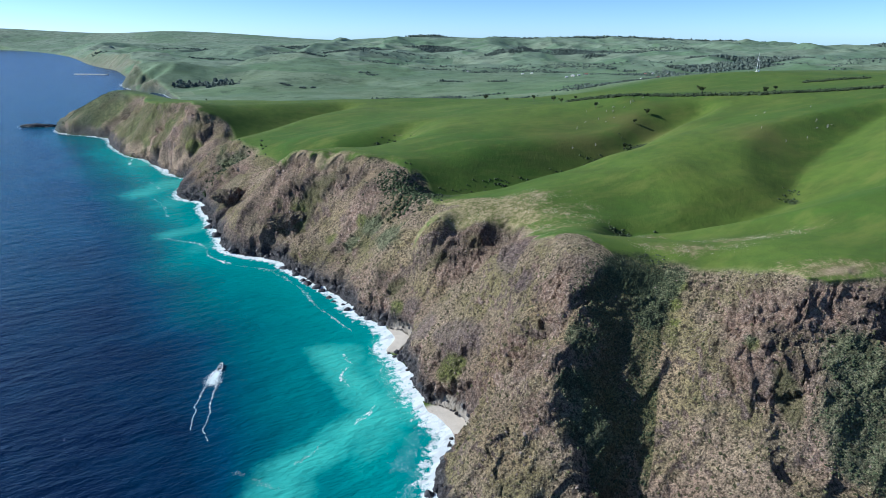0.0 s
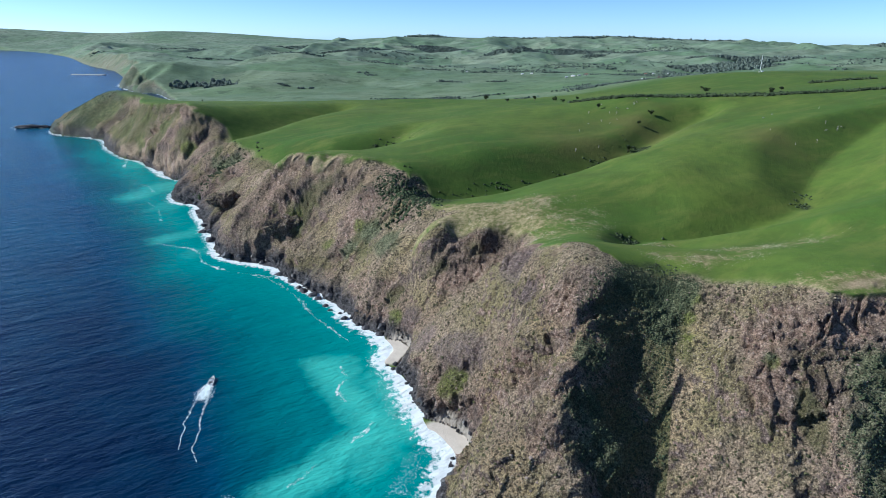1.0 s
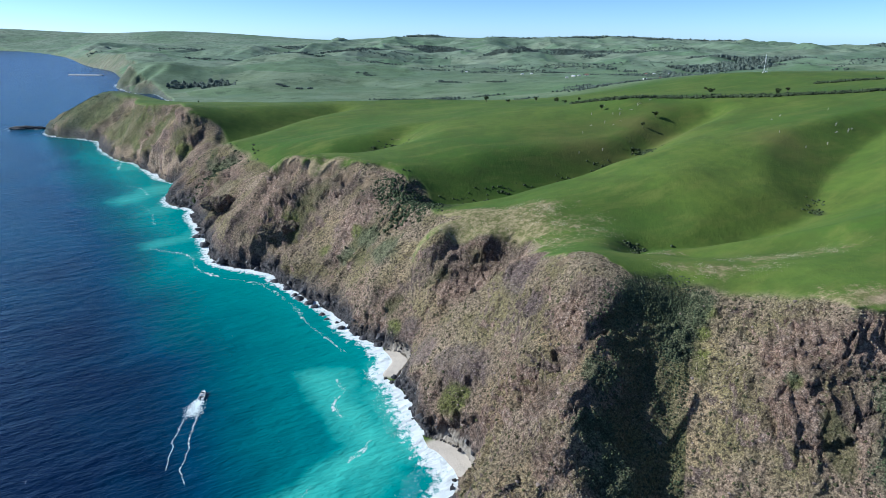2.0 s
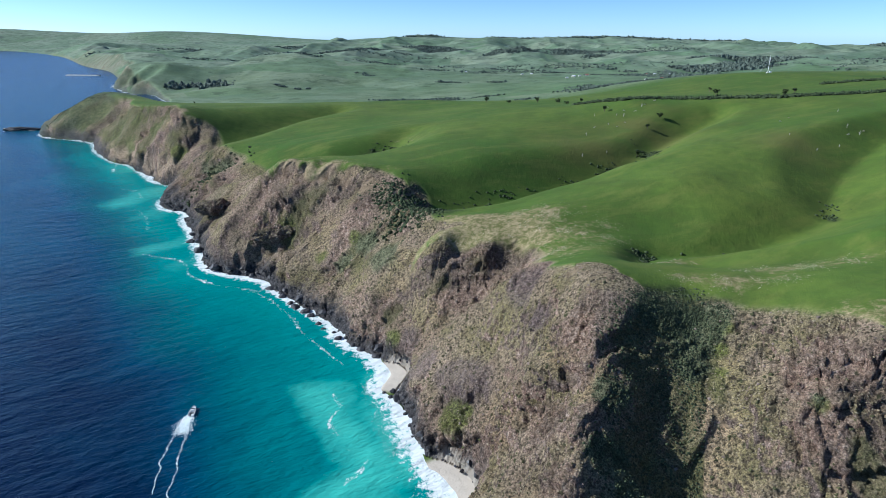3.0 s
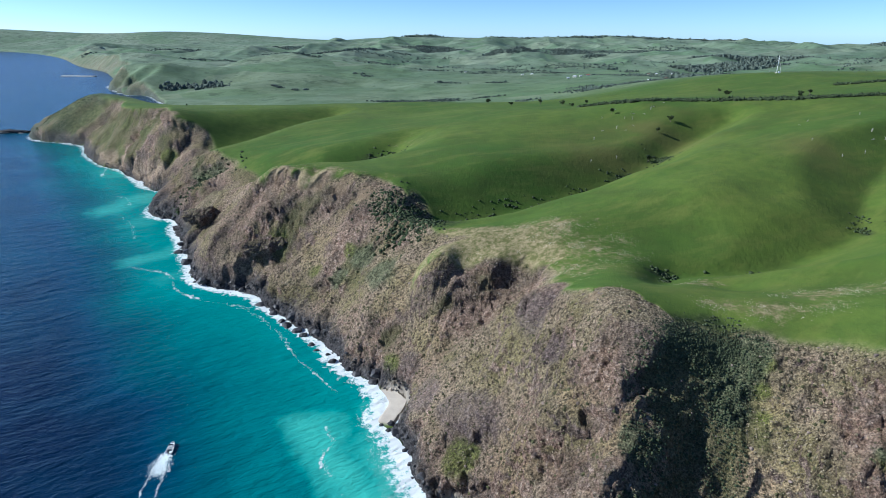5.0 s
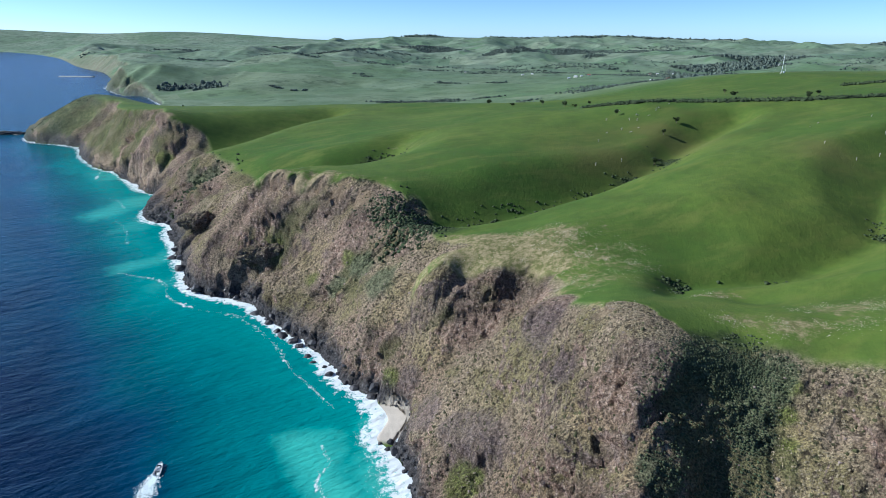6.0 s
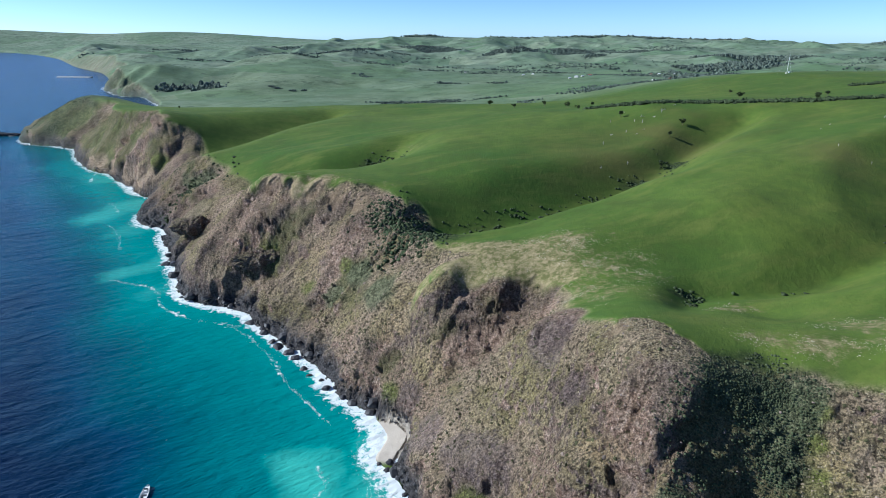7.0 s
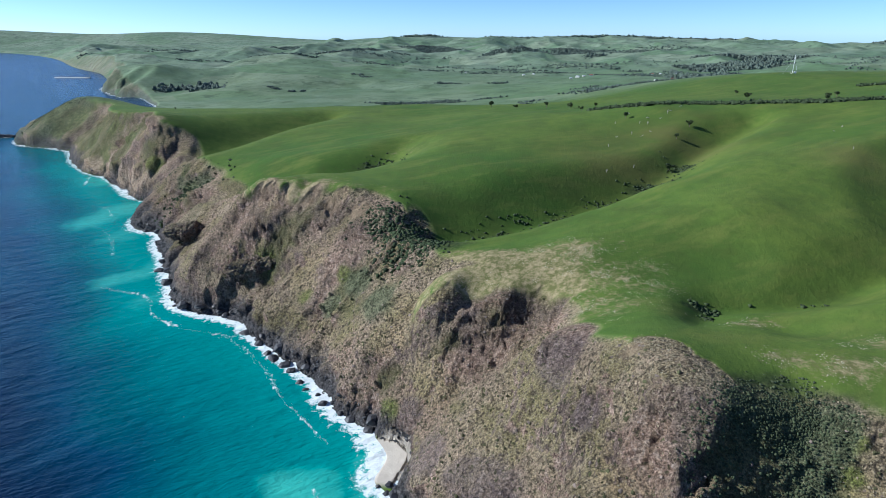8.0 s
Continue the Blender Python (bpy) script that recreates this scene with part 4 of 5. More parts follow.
# ---- helpers for things ----
def ground_at(px, py):
    """Height of the ground sheet."""
    a = math.degrees(math.atan2(px - CENTRE[0], py - CENTRE[1]))
    r = math.hypot(px - CENTRE[0], py - CENTRE[1])
    i = min(max(int(np.searchsorted(ANGLES, a)), 1), len(ANGLES) - 1)
    j = min(max(int(np.searchsorted(RADII, r)), 1), len(RADII) - 1)
    u = (a - ANGLES[i - 1]) / (ANGLES[i] - ANGLES[i - 1])
    v = (r - RADII[j - 1]) / (RADII[j] - RADII[j - 1])
    z = LAND["z"]
    return float((z[i - 1, j - 1] * (1 - u) + z[i, j - 1] * u) * (1 - v) + (z[i - 1, j] * (1 - u) + z[i, j] * u) * v)


def plain(name, colour, rough=0.7, spread=0.25, scale=2.0, metal=0.0):
    """A material with a grain of its own and a shade that varies from piece to piece."""
    m, t, b = material(name)
    g = t.nodes.new("ShaderNodeNewGeometry")
    k = math_node(t, "ADD", math_node(t, "MULTIPLY", g.outputs["Random Per Island"], 0.6), math_node(t, "MULTIPLY", noise_tex(t, scale, 5, 0.65), 0.6))
    lo, hi = tuple(c * (1 - spread) for c in colour), tuple(min(1, c * (1 + spread)) for c in colour)
    t.links.new(ramp(t, k, (0.2, lo), (0.9, hi)), b.inputs["Base Color"])
    b.inputs["Roughness"].default_value, b.inputs["Metallic"].default_value = rough, metal
    b.inputs["Specular IOR Level"].default_value = 0.25
    return m


def thing(name, x, y, z, label, category, group="", turn=0.0):
    ob = new(name)
    ob.empty_display_size = 0.2
    ob.matrix_basis = pose(x, y, z, 0, 0, turn)
    return tagged(ob, label, category, group)


def part(name, bm, mat, parent, label=""):
    me = bpy.data.meshes.new(name)
    bm.to_mesh(me)
    bm.free()
    me.materials.append(mat)
    ob = new(name, me)
    ob.parent = parent
    return tagged(ob, label)


def box(sx, sy, sz, at=(0, 0, 0), bevel=0.0, turn=None):
    bm = bmesh.new()
    bmesh.ops.create_cube(bm, size=1.0)
    for v in bm.verts:
        v.co = Vector((v.co.x * sx, v.co.y * sy, v.co.z * sz))
    if bevel:
        bmesh.ops.bevel(bm, geom=bm.edges[:], offset=bevel, segments=2, affect="EDGES")
    if turn:
        bmesh.ops.transform(bm, matrix=turn, verts=bm.verts)
    bmesh.ops.translate(bm, vec=at, verts=bm.verts)
    return bm


def tube(points, radii, sides=6):
    """A tapered stem along points."""
    bm = bmesh.new()
    rings = []
    for i, (p, r) in enumerate(zip(points, radii)):
        p = Vector(p)
        a, c = Vector(points[max(i - 1, 0)]), Vector(points[min(i + 1, len(points) - 1)])
        q = (c - a).to_track_quat("Z", "Y")
        rings.append([bm.verts.new(p + q @ Vector((r * math.cos(2 * math.pi * k / sides), r * math.sin(2 * math.pi * k / sides), 0))) for k in range(sides)])
    for lo, hi in zip(rings, rings[1:]):
        for k in range(sides):
            bm.faces.new((lo[k], lo[(k + 1) % sides], hi[(k + 1) % sides], hi[k]))
    bm.faces.new(rings[0][::-1])
    bm.faces.new(rings[-1])
    return bm


def soup(name, verts, faces, mat, smooth_shade=False):
    me = bpy.data.meshes.new(name)
    n = faces.shape[1]
    me.vertices.add(len(verts))
    me.vertices.foreach_set("co", verts.astype(np.float32).ravel())
    me.loops.add(faces.size)
    me.loops.foreach_set("vertex_index", faces.astype(np.int32).ravel())
    me.polygons.add(len(faces))
    me.polygons.foreach_set("loop_start", np.arange(0, faces.size, n, dtype=np.int32))
    me.polygons.foreach_set("use_smooth", np.full(len(faces), smooth_shade))
    me.update()
    me.validate()
    me.materials.append(mat)
    return new(name, me)


def dome(sides=7):
    """A low mound: two rings and a top."""
    v = [(math.cos(2 * math.pi * k / sides), math.sin(2 * math.pi * k / sides), -0.25) for k in range(sides)]
    v += [(0.72 * math.cos(2 * math.pi * (k + 0.5) / sides), 0.72 * math.sin(2 * math.pi * (k + 0.5) / sides), 0.55) for k in range(sides)]
    v.append((0, 0, 0.9))
    f = []
    for k in range(sides):
        a, b = k, (k + 1) % sides
        f += [(a, b, sides + k), (b, sides + b, sides + k), (sides + k, sides + b, 2 * sides)]
    return np.array(v), np.array(f)


def ball(level=1):
    bm = bmesh.new()
    bmesh.ops.create_icosphere(bm, subdivisions=level, radius=1.0)
    v = np.array([tuple(q.co) for q in bm.verts])
    f = np.array([[q.index for q in face.verts] for face in bm.faces])
    bm.free()
    return v, f


def scatter(name, places, sizes, proto, mat, rng, jitter=0.25, flat=1.0, smooth_shade=False):
    """Many uneven copies of a small form, joined into one mesh."""
    v, f = proto
    n, m = len(places), len(v)
    a = rng.uniform(0, 2 * np.pi, n)
    sc = sizes[:, None, None] * (1 + jitter * rng.normal(size=(n, m, 1))) * rng.uniform(0.75, 1.3, (n, 1, 3)) * np.array([1, 1, flat])
    p = v[None] * sc
    c, s_ = np.cos(a)[:, None], np.sin(a)[:, None]
    x, y = p[..., 0] * c - p[..., 1] * s_, p[..., 0] * s_ + p[..., 1] * c
    q = np.stack([x, y, p[..., 2]], -1) + places[:, None]
    faces = (f[None] + (np.arange(n) * m)[:, None, None]).reshape(-1, f.shape[1])
    return soup(name, q.reshape(-1, 3), faces, mat, smooth_shade)


def pick(weight, count, rng):
    """Places on the ground sheet, chosen by weight times the area of each cell."""
    rr = np.hypot(LAND["x"] - CENTRE[0], LAND["y"] - CENTRE[1])
    cell = np.gradient(np.radians(ANGLES))[:, None] * rr * np.gradient(RADII)[None, :]
    w = np.clip(weight * cell, 0, None).ravel()
    i = rng.choice(len(w), count, p=w / w.sum())
    return np.stack([LAND["x"].ravel()[i], LAND["y"].ravel()[i], LAND["z"].ravel()[i]], -1)


BARK = plain("grey_bark", (0.16, 0.13, 0.10), 0.9)
DEAD_WOOD = plain("bleached_wood", (0.48, 0.44, 0.38), 0.85)
LEAF = plain("dull_green_leaves", (0.045, 0.062, 0.022), 0.8, 0.45)
# distant leaves, lightened and greyed in the colour to imitate haze
HAZED_LEAF = plain("hazed_green_leaves", (0.085, 0.108, 0.085), 0.9, 0.35)
SHRUB_LEAF = plain("dark_shrub_leaves", (0.035, 0.05, 0.02), 0.85, 0.5)
# olive shrub leaves, their tone also set to match the gully's shade
GULLY_LEAF = plain("olive_shrub_leaves", (0.05, 0.062, 0.03), 0.85, 0.5)
TUSSOCK = plain("straw_tussock", (0.27, 0.22, 0.142), 0.9, 0.4, 0.4)
HEATH = plain("olive_heath", (0.085, 0.083, 0.038), 0.9, 0.38, 0.4)
STONE = plain("weathered_stone", (0.22, 0.17, 0.14), 0.9, 0.45, 1.2)
PALE_STONE = plain("pale_limestone", (0.40, 0.35, 0.26), 0.85, 0.3)
RUBBLE = plain("grey_rubble", (0.32, 0.32, 0.31), 0.9, 0.3, 0.2)
SLATE = plain("dark_wet_slate", (0.045, 0.043, 0.046), 0.45, 0.5, 1.0)
WHITE = plain("white_paint", (0.78, 0.79, 0.78), 0.4, 0.04)
GLASS_DARK = plain("tinted_glass", (0.02, 0.025, 0.03), 0.08, 0.1)
BLACK = plain("black_engine_cover", (0.02, 0.02, 0.022), 0.35, 0.1)
RUBBER = plain("grey_rubber", (0.12, 0.125, 0.13), 0.6, 0.1)
STEEL = plain("galvanised_steel", (0.55, 0.56, 0.57), 0.4, 0.1, 3.0, 0.6)
ROOF_TIN = plain("pale_tin_roof", (0.55, 0.56, 0.57), 0.45, 0.12)
ROOF_RED = plain("rust_red_roof", (0.25, 0.10, 0.07), 0.6, 0.15)
RENDER_WALL = plain("cream_wall", (0.62, 0.58, 0.5), 0.8, 0.1)
rng = np.random.default_rng(7)


def spotted(places, count, spread=1.0):
    out = []
    for px, py, rx, ry, amount in places:
        k = int(count * amount * rx * ry)
        q = rng.normal(size=(k, 2)) * 0.6 * spread
        out.append(np.stack([px + q[:, 0] * rx, py + q[:, 1] * ry], -1))
    q = np.concatenate(out)
    return np.array([(a, b, ground_at(a, b)) for a, b in q])


# ---- heath, tussocks and stones on the cliffs ----
def clothe_cliffs():
    rock, far, zb, cut, y = LAND["rock"], LAND["far"], LAND["zb"], LAND["cut"], LAND["y"]
    base = (rock > 0.5) * (zb > 6) * (far < 420) * smooth(420, 200, far)
    lump = 0.35 + smooth(-0.2, 0.4, fbm(LAND["x"], LAND["y"], zb, 24, 2, 101))
    base = base * (1 - 0.9 * (shaded_side(LAND["x"], y) & (cut > 0.3)))
    base = base * (1 - LAND["thicket"]) * (1 - 0.7 * LAND["crag"]) * (1 - 0.8 * LAND["mauve"])
    p = pick(base * lump, 32000, rng)
    tagged(scatter("tussock_grass", p, rng.uniform(0.08, 0.24, len(p)), dome(5), TUSSOCK, rng, 0.3, 0.9), "straw-coloured tussocks covering the rocky cliff face", "grass", kind="stuff")
    p = pick(base * (1.2 - lump * 0.6), 6000, rng)
    tagged(scatter("heath_shrubs", p, rng.uniform(0.12, 0.45, len(p)), dome(6), HEATH, rng, 0.35, 0.95), "low olive heath growing on the cliff face", "shrub", kind="stuff")
    p = pick(base * 0.6 + (rock > 0.6) * (zb > 3) * (far < 330) * 0.4, 2600, rng)
    tagged(scatter("loose_stones", p, rng.uniform(0.3, 1.0, len(p)) ** 3 * 0.55, ball(1), STONE, rng, 0.22, 0.7), "weathered brown stones lying on the cliff", "stone", kind="stuff")
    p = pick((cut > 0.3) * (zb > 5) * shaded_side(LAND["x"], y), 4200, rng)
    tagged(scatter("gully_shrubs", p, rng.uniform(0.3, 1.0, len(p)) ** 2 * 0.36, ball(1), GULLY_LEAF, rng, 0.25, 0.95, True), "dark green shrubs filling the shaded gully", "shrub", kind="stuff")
    p = pick(LAND["thicket"] * (y < 262) * (zb > 5), 2400, rng)
    tagged(scatter("thicket_shrubs", p, rng.uniform(0.10, 0.36, len(p)), ball(1), GULLY_LEAF, rng, 0.25, 0.85, True), "dark green shrubs thick on the shaded slopes", "shrub", kind="stuff")
    p = spotted([(52, 171, 7, 5, 1.0), (58, 170, 7, 5, 1.4), (65, 169, 6, 5, 1.4), (62, 165, 5, 4, 1.4)], 16.0)
    p = p[fbm(p[:, 0], p[:, 1], 0 * p[:, 0], 4, 2, 131) > -0.1]
    tagged(scatter("bowl_shrubs", p, rng.uniform(0.07, 0.24, len(p)), ball(1), GULLY_LEAF, rng, 0.25, 0.8, True), "low dark shrubs in the hollow above the gully", "shrub", kind="stuff")
    p = pick((rock > 0.3) * (np.abs(zb - 2.0) < 3.0) * (y > 95) * (far < 700), 1100, rng)
    tagged(scatter("shore_stones", p, rng.uniform(0.2, 0.8, len(p)), ball(1), SLATE, rng, 0.24, 0.75), "jumbled dark wet stones at the foot of the cliff", "stone", kind="stuff")


clothe_cliffs()


def dress_pasture():
    p = spotted([q for q in DRY if q[4] > 0.65 and q[1] < 280 and q[2] < 26], 11.0, 0.75)
    p = p[fbm(p[:, 0], p[:, 1], 0 * p[:, 0], 5, 3, 130) > 0.05]
    tagged(scatter("pale_stones", p, rng.uniform(0.3, 1.0, len(p)) ** 3 * 0.15, ball(1), PALE_STONE, rng, 0.25, 0.55), "pale limestone pieces strewn over dry grass", "stone", kind="stuff")
    p = spotted([(-33, 312, 6, 6, 1.6), (-25, 304, 8, 7, 1.8), (-18, 298, 8, 7, 2.2), (-11, 291, 7, 7, 2.4), (-20, 288, 8, 6, 2.4), (-13, 284, 7, 5, 2.4)], 1.5, 1.25)
    tagged(scatter("valley_shrubs", p, rng.uniform(0.3, 0.95, len(p)), ball(1), SHRUB_LEAF, rng, 0.25, 0.8, True), "dark rounded shrubs dotting the valley slope", "shrub", kind="stuff")
    p = spotted([q for q in SHRUBBY if q[1] > 300 and q[1] < 480] + [(71, 229, 3, 2.5, 4.0), (68, 223, 1.5, 2.5, 2.5), (154, 259, 2.5, 5, 1.0), (100, 234, 12, 0.6, 0.7), (160, 268, 3, 4, 0.8), (40, 325, 20, 4, 0.5), (75, 347, 14, 5, 0.6)], 1.6)
    tagged(scatter("creek_shrubs", p, rng.uniform(0.25, 0.85, len(p)), ball(1), SHRUB_LEAF, rng, 0.25, 0.8, True), "dark shrubs and rushes along the valley beds", "shrub", kind="stuff")


dress_pasture()


# ---- boulders and rocks of the shore ----
def boulder_mesh(seed, squash=0.7):
    bm = bmesh.new()
    bmesh.ops.create_icosphere(bm, subdivisions=3, radius=1.0)
    for v in bm.verts:
        c = v.co.copy()
        k = 1 + 0.35 * noise.noise(c * 1.1 + Vector((seed * 3.1, 0, 0))) + 0.16 * noise.noise(c * 2.7 + Vector((0, seed * 5.7, 0)))
        q = c * k
        for n in (Vector((1, 0.3, 0.2)), Vector((-0.5, 1, 0.1)), Vector((0.2, -0.8, 0.9)), Vector((-0.7, -0.4, 0.8))):
            n = n.normalized()
            over = q.dot(n) - 0.78
            if over > 0:
                q -= n * over * 0.85
        v.co = Vector((q.x, q.y, q.z * squash))
    me = bpy.data.meshes.new("boulder")
    bm.to_mesh(me)
    bm.free()
    me.materials.append(SLATE)
    return me


def shore_boulders():
    forms = [boulder_mesh(i, 0.6 + 0.1 * (i % 3)) for i in range(6)]
    runs = [((-2, 128), (-1, 148), 10, 1.6), ((-14, 197), (-20, 211), 16, 1.6), ((-9, 183), (-13, 194), 8, 1.5), ((-24, 232), (-44, 250), 16, 2.2), ((-46, 254), (-88, 303), 26, 2.3),
            ((-98, 312), (-127, 325), 12, 2.2), ((-138, 348), (-170, 405), 12, 2.6), ((-178, 430), (-208, 452), 12, 2.8), ((-218, 500), (-290, 580), 14, 3.0), ((-300, 590), (-400, 708), 12, 3.2)]
    for (ax, ay), (bx, by), count, size in runs:
        count = int(count * 0.55)
        for k in range(count):
            u = (k + rng.uniform(0.1, 0.9)) / count
            px, py = ax + (bx - ax) * u + rng.normal() * 1.6, ay + (by - ay) * u + rng.normal() * 1.6
            s_ = size * rng.uniform(0.45, 1.15)
            z = max(ground_at(px, py), -0.3)
            if z > 3.2:
                continue
            ob = new("shore_boulder", forms[int(rng.integers(6))])
            ob.matrix_basis = pose(px, py, z + 0.12 * s_, rng.uniform(-15, 15), rng.uniform(-15, 15), rng.uniform(0, 360)) @ Matrix.Diagonal((s_ * rng.uniform(0.8, 1.4), s_, s_ * rng.uniform(0.7, 1.2), 1))
            tagged(ob, "dark wet slate boulder lying in the surf", "boulder", "boulders along the shore")


shore_boulders()


def islet():
    bm = bmesh.new()
    bmesh.ops.create_icosphere(bm, subdivisions=4, radius=1.0)
    for v in bm.verts:
        c = v.co.copy()
        k = 1 + 0.4 * noise.noise(c * 1.4) + 0.2 * noise.noise(c * 4) + 0.1 * noise.noise(c * 9)
        v.co = Vector((c.x * 24 * k, c.y * 8 * k, c.z * 3.4 * k * (1.2 - 0.4 * c.x)))
    me = bpy.data.meshes.new("rock_islet")
    bm.to_mesh(me)
    bm.free()
    me.materials.append(SLATE)
    ob = new("rock_islet", me)
    ob.matrix_basis = pose(-543, 812, -0.5, 0, 0, 4)
    tagged(ob, "low dark rock islet ringed with surf off the headland", "islet")


islet()


# ---- motorboat ----
def motorboat():
    boat = thing("motorboat", -84.2, 196.4, 0.0, "small white motorboat under way, trailing a foaming wake", "boat", turn=6)
    bm = bmesh.new()
    rows = []
    for k in range(9):
        u = k / 8
        w = 1.05 * (1 - u ** 3.2)
        y = -2.4 + 4.9 * u
        up = 0.62 + 0.35 * u * u
        keel = -0.22 + 0.5 * u ** 4
        rows.append([bm.verts.new(c) for c in ((-w, y, up), (-w * 0.86, y, 0.12 + 0.2 * u), (0, y, keel), (w * 0.86, y, 0.12 + 0.2 * u), (w, y, up), (w * 0.82, y, up - 0.03), (w * 0.75, y, 0.28), (-w * 0.75, y, 0.28), (-w * 0.82, y, up - 0.03))])
    for a, b in zip(rows, rows[1:]):
        for k in range(9):
            bm.faces.new((a[k], a[(k + 1) % 9], b[(k + 1) % 9], b[k]))
    bm.faces.new(rows[0])
    bmesh.ops.remove_doubles(bm, verts=bm.verts, dist=0.01)
    part("hull", bm, WHITE, boat)
    part("foredeck", box(1.35, 1.3, 0.06, (0, 1.1, 0.78), 0.02), WHITE, boat)
    part("console", box(0.8, 0.55, 0.75, (0, 0.0, 0.65), 0.06), WHITE, boat)
    part("windscreen", box(1.2, 0.05, 0.42, (0, 0.42, 1.08), 0.01, Matrix.Rotation(radians(-25), 4, "X")), GLASS_DARK, boat, "tinted raked windscreen")
    part("bench", box(1.3, 0.45, 0.35, (0, -1.2, 0.45), 0.05), RUBBER, boat, "grey padded bench")
    motor = part("outboard_motor", box(0.4, 0.5, 0.6, (0, -2.55, 0.85), 0.1), BLACK, boat, "black outboard motor")
    part("motor_leg", box(0.16, 0.22, 0.9, (0, -2.6, 0.2), 0.03), BLACK, motor)
    for sx in (-1, 1):
        part("rail", tube([(sx * 0.85, -1.6, 0.66), (sx * 0.9, -1.2, 0.95), (sx * 0.8, 1.0, 1.05), (sx * 0.2, 2.2, 1.15)], [0.025] * 4), STEEL, boat, "thin steel rail")


motorboat()


# ---- foam on the water ----
FOAM = plain("white_foam", (0.72, 0.80, 0.80), 0.8, 0.05)


def foam_flakes(name, lines, label, gaps=-0.45):
    """Small flat flakes of foam strewn along lines: points, half width, flakes a metre, size."""
    v = np.array([(math.cos(a) * (1 + 0.3 * math.sin(3 * a)), math.sin(a), 0.0) for a in np.linspace(0, 2 * math.pi, 7)[:-1]] + [(0, 0, 0.12)])
    f = np.array([(k, (k + 1) % 6, 6) for k in range(6)])
    places, sizes = [], []
    for points, wide, dense, size in lines:
        c = flowing(points, 12)
        step = np.hypot(*np.diff(c[:, :2], axis=0).T)
        n = int(step.sum() * dense)
        u = rng.uniform(0, 1, n) ** 1.15
        at = np.interp(u * step.sum(), np.concatenate([[0], np.cumsum(step)]), np.arange(len(c)))
        px, py = np.interp(at, np.arange(len(c)), c[:, 0]), np.interp(at, np.arange(len(c)), c[:, 1])
        w = np.interp(at / (len(c) - 1), np.linspace(0, 1, len(wide)), wide)
        sway = 0.8 * fbm(px, py, 0 * px, 4, 2, 120)
        clump = fbm(px, py, 0 * px, 3.0, 2, 121) > gaps
        px, py = px + rng.normal(size=n) * w + sway, py + rng.normal(size=n) * w + sway
        places.append(np.stack([px, py, np.full(n, 0.05)], -1)[clump])
        sizes.append((size * rng.uniform(0.4, 1.3, n))[clump])
    tagged(scatter(name, np.concatenate(places), np.concatenate(sizes), (v, f), FOAM, rng, 0.15, 1.0), label, "foam", kind="stuff")


foam_flakes("boat_wake", [
    ([(-84.2, 193.8), (-83.8, 190), (-83.2, 185.5)], [0.7, 1.2, 1.4], 190, 0.13),
    ([(-84.6, 193), (-85.4, 187), (-84.6, 178), (-83.0, 168), (-80.2, 159)], [0.2, 0.24, 0.14, 0.09, 0.06], 15, 0.09),
    ([(-83.6, 193), (-81.8, 186), (-79.8, 177), (-77.8, 167), (-75.8, 159), (-73, 153)], [0.2, 0.24, 0.14, 0.09, 0.06], 15, 0.09)], "white foaming wake spreading behind the motorboat", -0.8)
foam_flakes("foam_threads", [(line, [w * 0.25, w * 0.5, w * 0.25], 6.5, 0.085) for line, w, _ in FOAM_LINES] + [
    ([(-60, 140), (-52, 136), (-46, 133)], [0.5, 0.6], 5, 0.09), ([(-14, 140), (-10, 150), (-7, 160)], [1.6, 2.0, 1.6], 24, 0.085), ([(-16, 176), (-22, 196), (-28, 212)], [1.2, 1.6, 1.4], 18, 0.085), ([(-11, 128), (-8, 136), (-6, 144)], [1.8, 1.8], 28, 0.085)], "thin white threads of sea foam drifting off the shore")


# ---- rock overhangs above the sea caves ----
def cave_overhang(x, y, z, rx, ry, rz, turn):
    bm = bmesh.new()
    bmesh.ops.create_icosphere(bm, subdivisions=6, radius=1.0)
    for v in bm.verts:
        c = v.co.copy()
        q = Vector((c.x * rx, c.y * ry, c.z * rz))
        k = 1 + 0.34 * noise.noise(q * 0.12 + Vector((x, y, 0))) + 0.2 * noise.noise(q * 0.33) + 0.12 * noise.noise(q * 0.8) + 0.06 * noise.noise(q * 1.9)
        v.co = q * k
    me = bpy.data.meshes.new("cave_overhang")
    bm.to_mesh(me)
    bm.free()
    me.materials.append(GROUND)
    for name, value in (("rock", 1.0), ("wet", 0.25)):
        a = me.attributes.new(name, "FLOAT", "POINT")
        a.data.foreach_set("value", np.full(len(me.vertices), value, np.float32))
    ob = new("cave_overhang", me)
    ob.matrix_basis = pose(x, y, z, 0, 0, turn)
    tagged(ob, "brown rock overhang roofing a dark sea cave", "cliff", "overhangs above the sea caves")


cave_overhang(-86, 326, 19, 14, 7, 6.0, 12)
cave_overhang(-139, 379, 18, 11, 6.5, 5.5, 12)


